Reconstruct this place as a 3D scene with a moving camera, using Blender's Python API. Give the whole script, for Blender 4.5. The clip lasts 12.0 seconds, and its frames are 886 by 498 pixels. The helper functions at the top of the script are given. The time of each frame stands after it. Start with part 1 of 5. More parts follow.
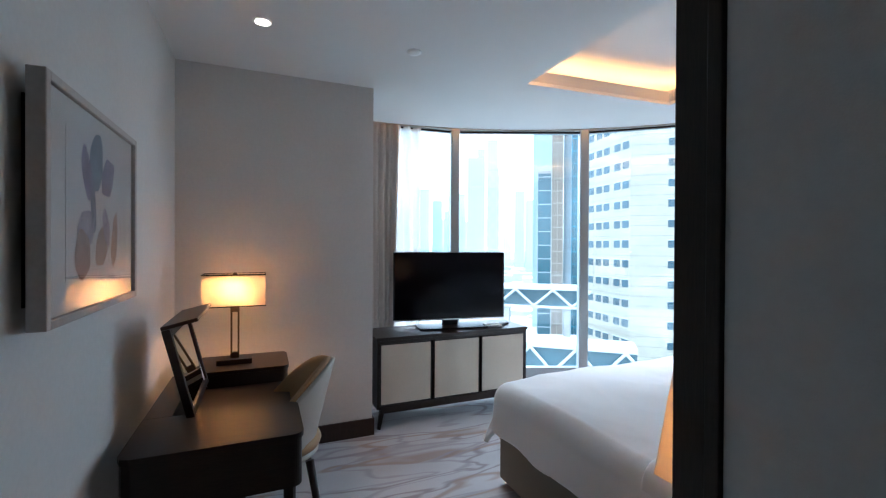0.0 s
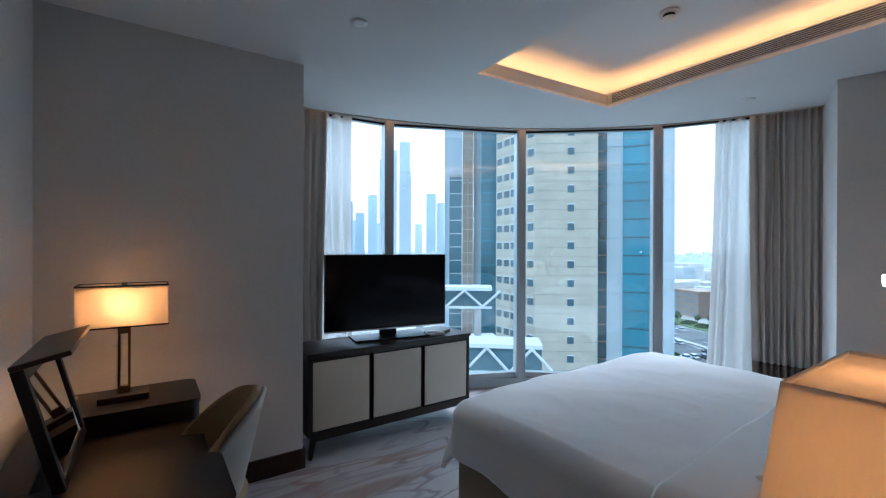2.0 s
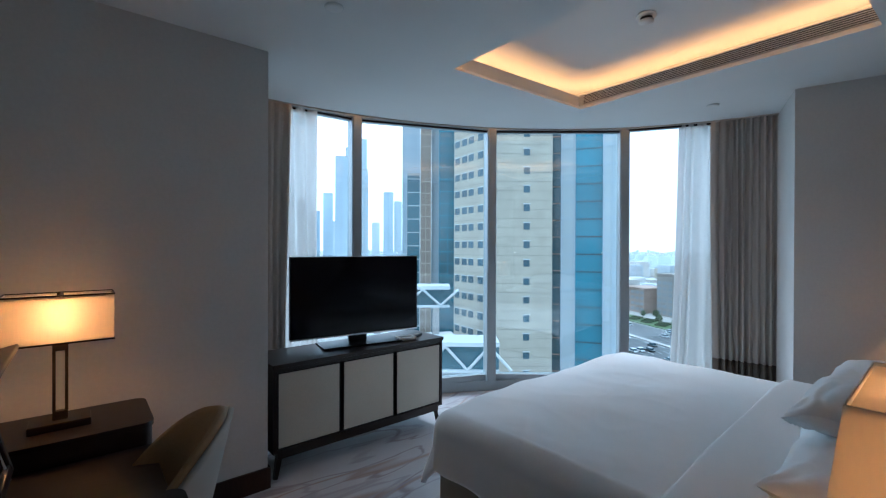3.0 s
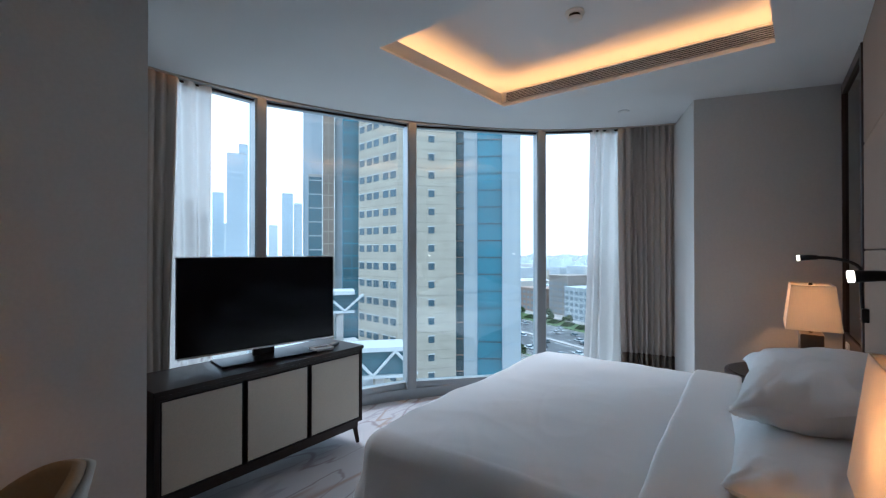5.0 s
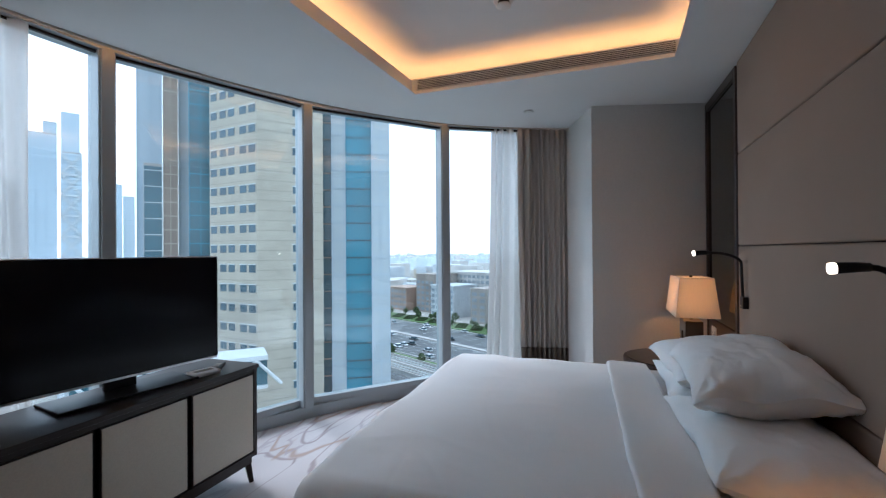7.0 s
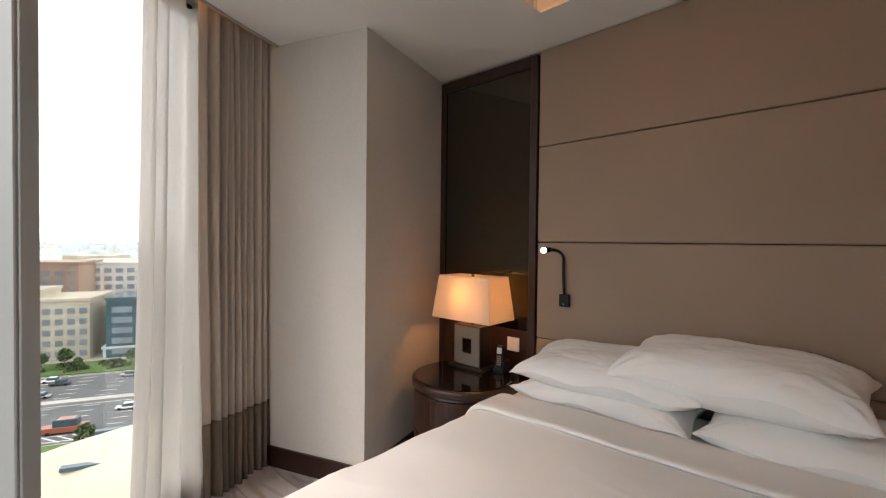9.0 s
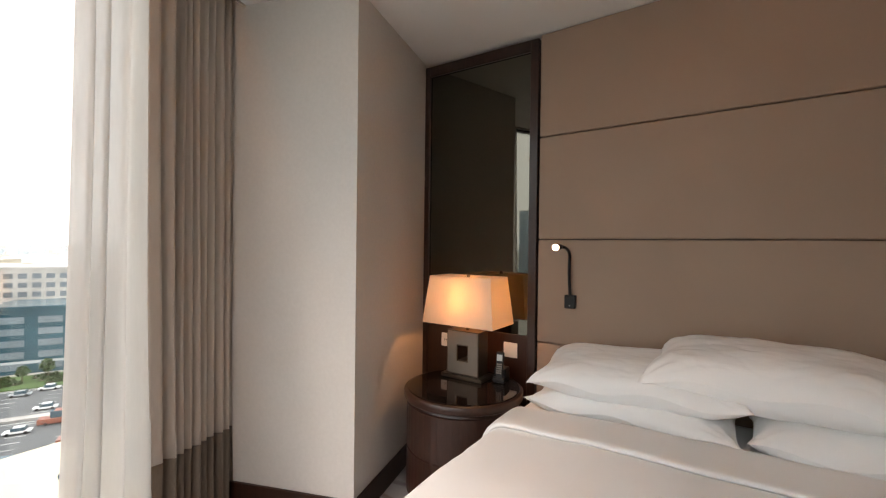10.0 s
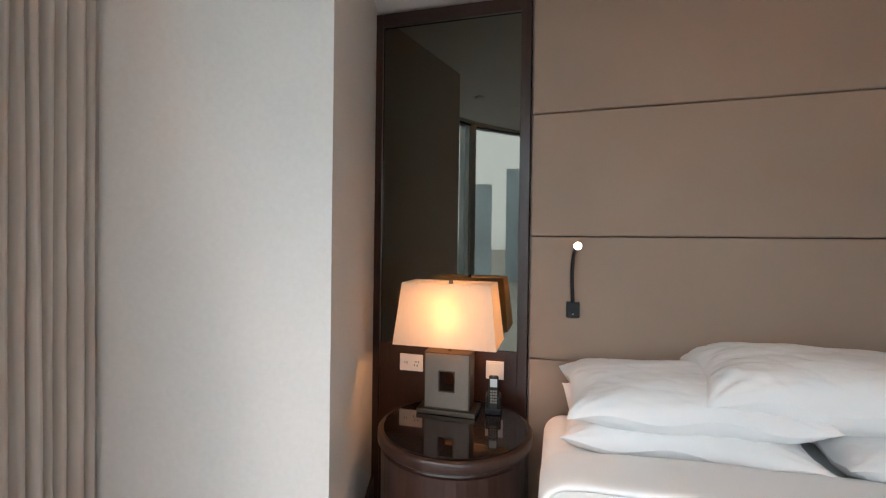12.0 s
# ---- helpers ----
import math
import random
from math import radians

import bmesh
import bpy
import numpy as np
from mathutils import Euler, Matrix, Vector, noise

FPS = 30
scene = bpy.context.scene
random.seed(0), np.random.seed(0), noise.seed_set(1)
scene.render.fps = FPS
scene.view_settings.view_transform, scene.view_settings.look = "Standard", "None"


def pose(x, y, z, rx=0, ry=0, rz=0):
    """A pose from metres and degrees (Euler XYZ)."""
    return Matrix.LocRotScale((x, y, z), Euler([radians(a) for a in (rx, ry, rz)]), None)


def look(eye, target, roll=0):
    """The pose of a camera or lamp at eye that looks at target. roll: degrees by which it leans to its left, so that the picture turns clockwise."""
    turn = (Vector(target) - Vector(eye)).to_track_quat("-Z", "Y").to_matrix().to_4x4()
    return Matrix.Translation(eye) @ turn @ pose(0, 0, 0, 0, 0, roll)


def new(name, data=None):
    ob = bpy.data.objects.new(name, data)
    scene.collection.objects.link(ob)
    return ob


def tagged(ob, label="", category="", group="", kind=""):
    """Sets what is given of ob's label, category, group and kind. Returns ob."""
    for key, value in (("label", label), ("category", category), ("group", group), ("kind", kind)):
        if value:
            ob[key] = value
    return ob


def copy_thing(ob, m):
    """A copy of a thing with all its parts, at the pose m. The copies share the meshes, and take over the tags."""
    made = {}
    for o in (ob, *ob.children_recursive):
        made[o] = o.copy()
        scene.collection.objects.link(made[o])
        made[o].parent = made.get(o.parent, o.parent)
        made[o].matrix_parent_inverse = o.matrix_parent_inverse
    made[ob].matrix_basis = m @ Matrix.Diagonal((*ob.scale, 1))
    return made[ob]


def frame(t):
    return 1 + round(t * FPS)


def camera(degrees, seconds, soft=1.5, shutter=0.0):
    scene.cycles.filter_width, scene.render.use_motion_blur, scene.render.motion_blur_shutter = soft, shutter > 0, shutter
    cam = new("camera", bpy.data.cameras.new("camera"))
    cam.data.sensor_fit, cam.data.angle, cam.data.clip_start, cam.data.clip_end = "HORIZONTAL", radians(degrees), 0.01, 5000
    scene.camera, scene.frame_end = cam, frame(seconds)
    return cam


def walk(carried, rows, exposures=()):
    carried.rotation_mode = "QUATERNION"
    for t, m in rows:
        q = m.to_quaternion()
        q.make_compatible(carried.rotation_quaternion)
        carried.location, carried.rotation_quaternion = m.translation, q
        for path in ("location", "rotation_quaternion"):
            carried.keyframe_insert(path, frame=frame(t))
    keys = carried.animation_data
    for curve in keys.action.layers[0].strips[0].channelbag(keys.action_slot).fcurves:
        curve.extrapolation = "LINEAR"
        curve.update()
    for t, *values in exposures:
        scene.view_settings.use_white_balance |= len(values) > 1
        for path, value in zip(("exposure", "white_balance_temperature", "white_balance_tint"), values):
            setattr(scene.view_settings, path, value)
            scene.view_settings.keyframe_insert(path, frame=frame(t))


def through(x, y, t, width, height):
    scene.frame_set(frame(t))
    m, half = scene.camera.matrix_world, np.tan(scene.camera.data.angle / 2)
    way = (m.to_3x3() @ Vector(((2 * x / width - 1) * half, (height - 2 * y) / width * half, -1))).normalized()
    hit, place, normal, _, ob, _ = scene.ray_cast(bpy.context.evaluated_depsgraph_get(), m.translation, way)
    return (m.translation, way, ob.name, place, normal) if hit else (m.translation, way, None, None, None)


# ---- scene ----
cam = camera(91.8, 12.0, soft=1.2, shutter=0.12)
PATH = [
    (0, (0.356, 0.819, 1.412), (1.132, 2.662, 1.4), 0.3),
    (0.5, (0.334, 0.917, 1.405), (1.216, 2.712, 1.403), 0.1),
    (1, (0.323, 1.003, 1.416), (1.295, 2.751, 1.412), 0.1),
    (1.5, (0.32, 1.096, 1.412), (1.37, 2.799, 1.409), 0.2),
    (2, (0.294, 1.2, 1.411), (1.428, 2.847, 1.409), 0.2),
    (2.5, (0.271, 1.288, 1.426), (1.483, 2.88, 1.422), 0.2),
    (3, (0.267, 1.367, 1.432), (1.558, 2.894, 1.425), 0.2),
    (5, (0.343, 1.639, 1.397), (1.938, 2.846, 1.409), -0.0),
    (5.5, (0.368, 1.752, 1.375), (2.034, 2.857, 1.395), -0.2),
    (6, (0.387, 1.869, 1.363), (2.12, 2.867, 1.387), -0.2),
    (6.5, (0.403, 1.981, 1.374), (2.211, 2.836, 1.395), -0.3),
    (6.7, (0.412, 2.007, 1.38), (2.246, 2.803, 1.396), -0.3),
    (8.3, (1.161, 3.092, 1.404), (3.045, 2.421, 1.383), 0.1),
    (8.5, (1.52, 3.367, 1.408), (3.259, 2.38, 1.384), 0.5),
    (8.6, (1.703, 3.472, 1.405), (3.343, 2.328, 1.377), 0.5),
    (8.7, (1.95, 3.523, 1.405), (3.462, 2.214, 1.373), 0.6),
    (8.8, (2.095, 3.556, 1.409), (3.532, 2.166, 1.379), 0.7),
    (8.9, (2.198, 3.573, 1.406), (3.586, 2.134, 1.376), 0.6),
    (9, (2.284, 3.581, 1.403), (3.63, 2.103, 1.369), 0.6),
    (9.5, (2.498, 3.605, 1.395), (3.734, 2.033, 1.364), 0.6),
    (10, (2.717, 3.58, 1.365), (3.836, 1.917, 1.348), 0.7),
    (10.5, (2.931, 3.536, 1.337), (3.902, 1.788, 1.326), 0.8),
    (11, (3.145, 3.473, 1.355), (3.961, 1.647, 1.338), 0.7),
    (11.5, (3.329, 3.403, 1.356), (4.014, 1.524, 1.337), 0.7),
    (12, (3.521, 3.33, 1.358), (4.036, 1.397, 1.339), 0.8),
]
walk(cam, [(t, look(eye, target, roll)) for t, eye, target, roll in PATH],
     exposures=[(0.0, 2.15, 5400, 13), (1.5, 1.45, 5300, 13), (2.5, 1.08, 5100, 9), (5.0, 1.04, 5450, 14), (6.7, 1.0, 5600, 16), (8.3, 0.88, 7050, 22), (8.5, 1.0, 7700, 26), (9.5, 1.4, 7900, 26), (10.5, 1.52, 7850, 26), (11.0, 1.62, 7500, 24), (12.0, 1.82, 6800, 20)])

# ---------------------------------------------------------------- world and sun
world = bpy.data.worlds.new("World")
scene.world = world
world.use_nodes = True
wt = world.node_tree
sky = wt.nodes.new("ShaderNodeTexSky")
sky.sky_type = "NISHITA"
sky.sun_disc = False
sky.sun_elevation = radians(48)
sky.sun_rotation = radians(20)
sky.air_density = 1.0
sky.dust_density = 2.0
hazy = wt.nodes.new("ShaderNodeHueSaturation")
hazy.inputs["Saturation"].default_value = 0.3
wt.links.new(sky.outputs[0], hazy.inputs["Color"])
overcast = wt.nodes.new("ShaderNodeMix")
overcast.data_type = "RGBA"
overcast.inputs[0].default_value = 0.75
overcast.inputs[7].default_value = (8.8, 9.1, 9.4, 1)
wt.links.new(hazy.outputs[0], overcast.inputs[6])
wt.links.new(overcast.outputs[2], wt.nodes["Background"].inputs[0])
wt.nodes["Background"].inputs[1].default_value = 0.15

sun = new("sun", bpy.data.lights.new("sun", "SUN"))
sun.data.energy = 0.8
sun.data.angle = radians(20)
sun.data.color = (1.0, 0.96, 0.9)
sun.matrix_world = look((0, 0, 60), (-14, -40, 14))

WARM = (1.0, 0.47, 0.165)


def area_lamp(name, m, sx, sy, watts, color):
    d = bpy.data.lights.new(name, "AREA")
    d.shape, d.size, d.size_y, d.energy, d.color = "RECTANGLE", sx, sy, watts, color
    ob = new(name, d)
    ob.matrix_world = m
    return ob


def bulb(name, at, watts, color=WARM, radius=0.035):
    d = bpy.data.lights.new(name, "POINT")
    d.energy, d.color, d.shadow_soft_size = watts, color, radius
    ob = new(name, d)
    ob.location = at
    return ob


# ---------------------------------------------------------------- materials
def material(name, color, rough=0.5, metal=0.0, grain=0.0, grain_size=40.0, blotch=0.06, blotch_size=2.0,
             bump=0.0, bump_size=200.0, coat=0.0, stretch=(1, 1, 1), spec=0.5, island=0.0):
    m = bpy.data.materials.new(name)
    m.use_nodes = True
    nt = m.node_tree
    n, l = nt.nodes, nt.links
    p = n["Principled BSDF"]
    p.inputs["Roughness"].default_value = rough
    p.inputs["Metallic"].default_value = metal
    p.inputs["Coat Weight"].default_value = coat
    p.inputs["Coat Roughness"].default_value = 0.12
    p.inputs["Specular IOR Level"].default_value = spec
    co = n.new("ShaderNodeTexCoord")
    mp = n.new("ShaderNodeMapping")
    mp.inputs["Scale"].default_value = stretch
    l.new(co.outputs["Object"], mp.inputs[0])

    def noise_of(size, detail):
        t = n.new("ShaderNodeTexNoise")
        t.inputs["Scale"].default_value = size
        t.inputs["Detail"].default_value = detail
        l.new(mp.outputs[0], t.inputs[0])
        return t.outputs[0]

    def shade(value, amount, base):
        mr = n.new("ShaderNodeMapRange")
        mr.inputs[1].default_value, mr.inputs[2].default_value = 0.3, 0.7
        mr.inputs[3].default_value, mr.inputs[4].default_value = 1 - amount, 1 + amount
        l.new(value, mr.inputs[0])
        mx = n.new("ShaderNodeMix")
        mx.data_type, mx.blend_type = "RGBA", "MULTIPLY"
        mx.inputs[0].default_value = 1
        if isinstance(base, tuple):
            mx.inputs[6].default_value = base
        else:
            l.new(base, mx.inputs[6])
        l.new(mr.outputs[0], mx.inputs[7])
        return mx.outputs[2]

    out = shade(noise_of(blotch_size, 3), blotch, (*color, 1))
    if grain:
        out = shade(noise_of(grain_size, 4), grain, out)
    if island:
        oi = n.new("ShaderNodeObjectInfo")
        out = shade(oi.outputs["Random"], island, out)
    l.new(out, p.inputs["Base Color"])
    if bump:
        b = n.new("ShaderNodeBump")
        b.inputs["Strength"].default_value = bump
        b.inputs["Distance"].default_value = 0.002
        l.new(noise_of(bump_size, 3), b.inputs["Height"])
        l.new(b.outputs[0], p.inputs["Normal"])
    return m


def glow(name, color, strength):
    m = bpy.data.materials.new(name)
    m.use_nodes = True
    p = m.node_tree.nodes["Principled BSDF"]
    p.inputs["Base Color"].default_value = (0.8, 0.8, 0.8, 1)
    p.inputs["Emission Color"].default_value = (*color, 1)
    p.inputs["Emission Strength"].default_value = strength
    return m


def shade_cloth(name, color, through=0.55):
    m = bpy.data.materials.new(name)
    m.use_nodes = True
    nt = m.node_tree
    n, l = nt.nodes, nt.links
    n.remove(n["Principled BSDF"])
    d, tr, mx = n.new("ShaderNodeBsdfDiffuse"), n.new("ShaderNodeBsdfTranslucent"), n.new("ShaderNodeMixShader")
    co, nz, cr = n.new("ShaderNodeTexCoord"), n.new("ShaderNodeTexNoise"), n.new("ShaderNodeMapRange")
    mp = n.new("ShaderNodeMapping")
    mp.inputs["Scale"].default_value = (1, 1, 0.1)
    l.new(co.outputs["Object"], mp.inputs[0])
    l.new(mp.outputs[0], nz.inputs[0])
    nz.inputs["Scale"].default_value = 160
    cr.inputs[3].default_value, cr.inputs[4].default_value = 0.93, 1.0
    l.new(nz.outputs[0], cr.inputs[0])
    mc = n.new("ShaderNodeMix")
    mc.data_type, mc.blend_type = "RGBA", "MULTIPLY"
    mc.inputs[0].default_value = 1
    mc.inputs[6].default_value = (*color, 1)
    l.new(cr.outputs[0], mc.inputs[7])
    l.new(mc.outputs[2], d.inputs[0])
    l.new(mc.outputs[2], tr.inputs[0])
    mx.inputs[0].default_value = through
    l.new(d.outputs[0], mx.inputs[1])
    l.new(tr.outputs[0], mx.inputs[2])
    l.new(mx.outputs[0], n["Material Output"].inputs[0])
    return m


def sheer_cloth(name, color, clear):
    m = shade_cloth(name, color, 0.6)
    n, l = m.node_tree.nodes, m.node_tree.links
    last = n["Material Output"].inputs[0].links[0].from_socket
    t, mx = n.new("ShaderNodeBsdfTransparent"), n.new("ShaderNodeMixShader")
    mx.inputs[0].default_value = clear
    l.new(last, mx.inputs[1])
    l.new(t.outputs[0], mx.inputs[2])
    l.new(mx.outputs[0], n["Material Output"].inputs[0])
    return m


def window_glass(name, tint):
    m = bpy.data.materials.new(name)
    m.use_nodes = True
    n, l = m.node_tree.nodes, m.node_tree.links
    n.remove(n["Principled BSDF"])
    t, g, f, mx = n.new("ShaderNodeBsdfTransparent"), n.new("ShaderNodeBsdfGlossy"), n.new("ShaderNodeLayerWeight"), n.new("ShaderNodeMixShader")
    pw, mr = n.new("ShaderNodeMath"), n.new("ShaderNodeMapRange")
    pw.operation = "POWER"
    pw.inputs[1].default_value = 4.0
    mr.inputs[3].default_value, mr.inputs[4].default_value = 0.065, 0.7
    t.inputs[0].default_value = (*tint, 1)
    g.inputs["Roughness"].default_value = 0.0
    f.inputs[0].default_value = 0.5
    l.new(f.outputs["Facing"], pw.inputs[0])
    l.new(pw.outputs[0], mr.inputs[0])
    l.new(mr.outputs[0], mx.inputs[0])
    l.new(t.outputs[0], mx.inputs[1])
    l.new(g.outputs[0], mx.inputs[2])
    l.new(mx.outputs[0], n["Material Output"].inputs[0])
    return m


def carpet_material():
    m = material("carpet", (0.52, 0.51, 0.52), rough=0.95, grain=0.10, grain_size=300, blotch=0.10, blotch_size=1.4, bump=0.6, bump_size=500, spec=0.1)
    n, l = m.node_tree.nodes, m.node_tree.links
    p = n["Principled BSDF"]
    base = p.inputs["Base Color"].links[0].from_socket
    co = n.new("ShaderNodeTexCoord")
    for angle, sx, sy, size, level, width, color in ((35, 0.55, 2.4, 1.3, 0.5, 0.020, (0.29, 0.24, 0.25, 1)), (-18, 0.6, 2.0, 1.0, 0.47, 0.024, (0.37, 0.27, 0.22, 1)),
                                                     (60, 0.5, 1.9, 2.2, 0.56, 0.030, (0.38, 0.35, 0.38, 1))):
        mp = n.new("ShaderNodeMapping")
        mp.inputs["Rotation"].default_value = (0, 0, radians(angle))
        mp.inputs["Scale"].default_value = (sx, sy, 1)
        nz = n.new("ShaderNodeTexNoise")
        nz.inputs["Scale"].default_value, nz.inputs["Detail"].default_value = size, 2.5
        nz.inputs["Distortion"].default_value = 0.6
        su, ab, mr = n.new("ShaderNodeMath"), n.new("ShaderNodeMath"), n.new("ShaderNodeMapRange")
        su.operation, ab.operation = "SUBTRACT", "ABSOLUTE"
        su.inputs[1].default_value = level
        mr.inputs[1].default_value, mr.inputs[2].default_value = width * 0.25, width
        mr.inputs[3].default_value, mr.inputs[4].default_value = 0.75, 0.0
        mx = n.new("ShaderNodeMix")
        mx.data_type = "RGBA"
        l.new(co.outputs["Object"], mp.inputs[0])
        l.new(mp.outputs[0], nz.inputs[0])
        l.new(nz.outputs[0], su.inputs[0])
        l.new(su.outputs[0], ab.inputs[0])
        l.new(ab.outputs[0], mr.inputs[0])
        l.new(mr.outputs[0], mx.inputs[0])
        l.new(base, mx.inputs[6])
        mx.inputs[7].default_value = color
        base = mx.outputs[2]
    l.new(base, p.inputs["Base Color"])
    return m


PAINT = material("wall_paint", (0.62, 0.60, 0.575), rough=0.75, grain=0.025, grain_size=60, blotch=0.02, bump=0.25, bump_size=350, spec=0.3)
CEIL = material("ceiling_paint", (0.78, 0.78, 0.77), rough=0.85, blotch=0.015, spec=0.2)
CARPET = carpet_material()
WOOD = material("dark_wood", (0.018, 0.010, 0.008), rough=0.42, grain=0.35, grain_size=30, blotch=0.2, blotch_size=4, stretch=(12, 12, 1), coat=0.06, spec=0.35)
WOOD_X = material("dark_wood_length", (0.018, 0.011, 0.009), rough=0.38, grain=0.35, grain_size=30, blotch=0.2, blotch_size=4, stretch=(1, 12, 12), coat=0.05, spec=0.35)
REDWOOD = material("red_brown_wood", (0.030, 0.011, 0.007), rough=0.35, grain=0.3, grain_size=30, blotch=0.2, blotch_size=4, stretch=(14, 14, 1), coat=0.12)
CREAM = material("cream_lacquer", (0.56, 0.51, 0.42), rough=0.45, grain=0.05, grain_size=180, blotch=0.03, bump=0.2, bump_size=300)
LEATHER = material("padded_fabric", (0.33, 0.236, 0.182), rough=0.7, grain=0.06, grain_size=350, blotch=0.04, bump=0.35, bump_size=700, spec=0.25)
LINEN = material("white_linen", (0.90, 0.90, 0.90), rough=0.85, grain=0.02, grain_size=500, blotch=0.02, bump=0.15, bump_size=500, spec=0.15)
PILLOWCASE = material("creased_pillowcase", (0.89, 0.89, 0.89), rough=0.85, grain=0.02, grain_size=400, blotch=0.02, bump=0.5, bump_size=8, spec=0.15, stretch=(1.0, 2.2, 1.0))
for node in PILLOWCASE.node_tree.nodes:
    if node.bl_idname == "ShaderNodeBump":
        node.inputs["Distance"].default_value = 0.007
SATIN = material("sateen_linen", (0.86, 0.85, 0.84), rough=0.6, grain=0.02, grain_size=500, blotch=0.02, spec=0.3)
SKIRT = material("olive_grey_upholstery", (0.235, 0.21, 0.165), rough=0.85, grain=0.1, grain_size=300, bump=0.3, bump_size=500)
METAL = material("grey_aluminium", (0.36, 0.395, 0.41), rough=0.38, metal=0.25, blotch=0.03)
# Beige holds the warm light on the window recess head.
WARM_LIT_BEIGE = material("warm_lit_beige", (0.50, 0.44, 0.37), rough=0.5, metal=0.1, blotch=0.03)
BLACK = material("black_plastic", (0.012, 0.012, 0.013), rough=0.4, blotch=0.05, spec=0.25)
SCREEN = material("dark_screen", (0.003, 0.003, 0.006), rough=0.12, blotch=0.0, spec=0.16)
SILVER = material("silver_metal", (0.6, 0.6, 0.6), rough=0.3, metal=0.9)
BRONZE = material("bronze_metal", (0.10, 0.075, 0.055), rough=0.35, metal=0.8)
GREY_STONE = material("taupe_leather", (0.20, 0.165, 0.135), rough=0.5, grain=0.06, grain_size=200)
PLASTIC = material("white_plastic", (0.75, 0.74, 0.71), rough=0.4, blotch=0.01)
TAN = material("tan_leather", (0.36, 0.22, 0.10), rough=0.5, grain=0.06, grain_size=120, bump=0.3, bump_size=300)
SHELL = material("cream_shell", (0.50, 0.46, 0.40), rough=0.4, blotch=0.03)
CURTAIN = shade_cloth("taupe_curtain", (0.56, 0.51, 0.46), 0.2)
CURTAIN_BAND = material("brown_curtain_band", (0.17, 0.145, 0.12), rough=0.85, grain=0.08, grain_size=260, stretch=(1, 1, 0.15), blotch=0.05, spec=0.15)
SHEER = sheer_cloth("sheer_voile", (0.80, 0.79, 0.77), 0.30)
SHADE = shade_cloth("lamp_shade_cloth", (0.86, 0.80, 0.70))
GLASS = window_glass("window_glass", (0.84, 0.93, 0.95))
MIRROR = material("smoked_mirror", (0.13, 0.125, 0.105), rough=0.02, metal=1.0, blotch=0.0)
VANITY = material("vanity_mirror", (0.75, 0.75, 0.75), rough=0.01, metal=1.0, blotch=0.0)
PICTURE_WOOD = material("pale_frame_wood", (0.42, 0.37, 0.33), rough=0.5, grain=0.06, grain_size=60)
PAPER = material("white_paper", (0.72, 0.72, 0.71), rough=0.8, blotch=0.01)
LAMP_GLOW = glow("reading_light_glow", (1.0, 0.82, 0.6), 3)
SPOT_GLOW = glow("downlight_glow", (1.0, 0.85, 0.65), 8)


# ---------------------------------------------------------------- mesh helpers
def mesh_object(name, bm, mat, smooth=False):
    bmesh.ops.recalc_face_normals(bm, faces=bm.faces)
    me = bpy.data.meshes.new(name)
    bm.to_mesh(me)
    bm.free()
    for f in me.polygons:
        f.use_smooth = smooth
    me.materials.append(mat)
    return new(name, me)


def part(name, bm, mat, parent, label="", smooth=False):
    ob = mesh_object(name, bm, mat, smooth)
    ob.parent = parent
    if label:
        ob["label"] = label
    return ob


def thing(name, at=(0, 0, 0), label="", category="", group="", kind="", turn=0):
    ob = new(name)
    ob.matrix_world = pose(*at, 0, 0, turn)
    return tagged(ob, label, category, group, kind)


def box_bm(a, b, bevel=0.0, seg=2, bm=None):
    own = bmesh.new()
    r = bmesh.ops.create_cube(own, size=1)
    for v in r["verts"]:
        v.co = Vector([a[i] + (v.co[i] + 0.5) * (b[i] - a[i]) for i in range(3)])
    if bevel:
        bmesh.ops.bevel(own, geom=own.edges[:], offset=bevel, segments=seg, affect="EDGES", profile=0.5)
    if bm is None:
        return own
    me = bpy.data.meshes.new("tmp")
    own.to_mesh(me)
    own.free()
    bm.from_mesh(me)
    bpy.data.meshes.remove(me)
    return bm


def prism_bm(points, z0, z1):
    bm = bmesh.new()
    lo = [bm.verts.new((x, y, z0)) for x, y in points]
    hi = [bm.verts.new((x, y, z1)) for x, y in points]
    bm.faces.new(lo[::-1])
    bm.faces.new(hi)
    for i in range(len(points)):
        j = (i + 1) % len(points)
        bm.faces.new((lo[i], lo[j], hi[j], hi[i]))
    return bm


def holed_slab_bm(outer, inner, z0, z1):
    bm = bmesh.new()
    edges = []
    for loop in (outer, inner):
        vs = [bm.verts.new((x, y, z0)) for x, y in loop]
        edges += [bm.edges.new((vs[i], vs[(i + 1) % len(vs)])) for i in range(len(vs))]
    bmesh.ops.triangle_fill(bm, use_beauty=True, use_dissolve=False, edges=edges)
    r = bmesh.ops.extrude_face_region(bm, geom=bm.faces[:])
    for e in r["geom"]:
        if isinstance(e, bmesh.types.BMVert):
            e.co.z = z1
    return bm


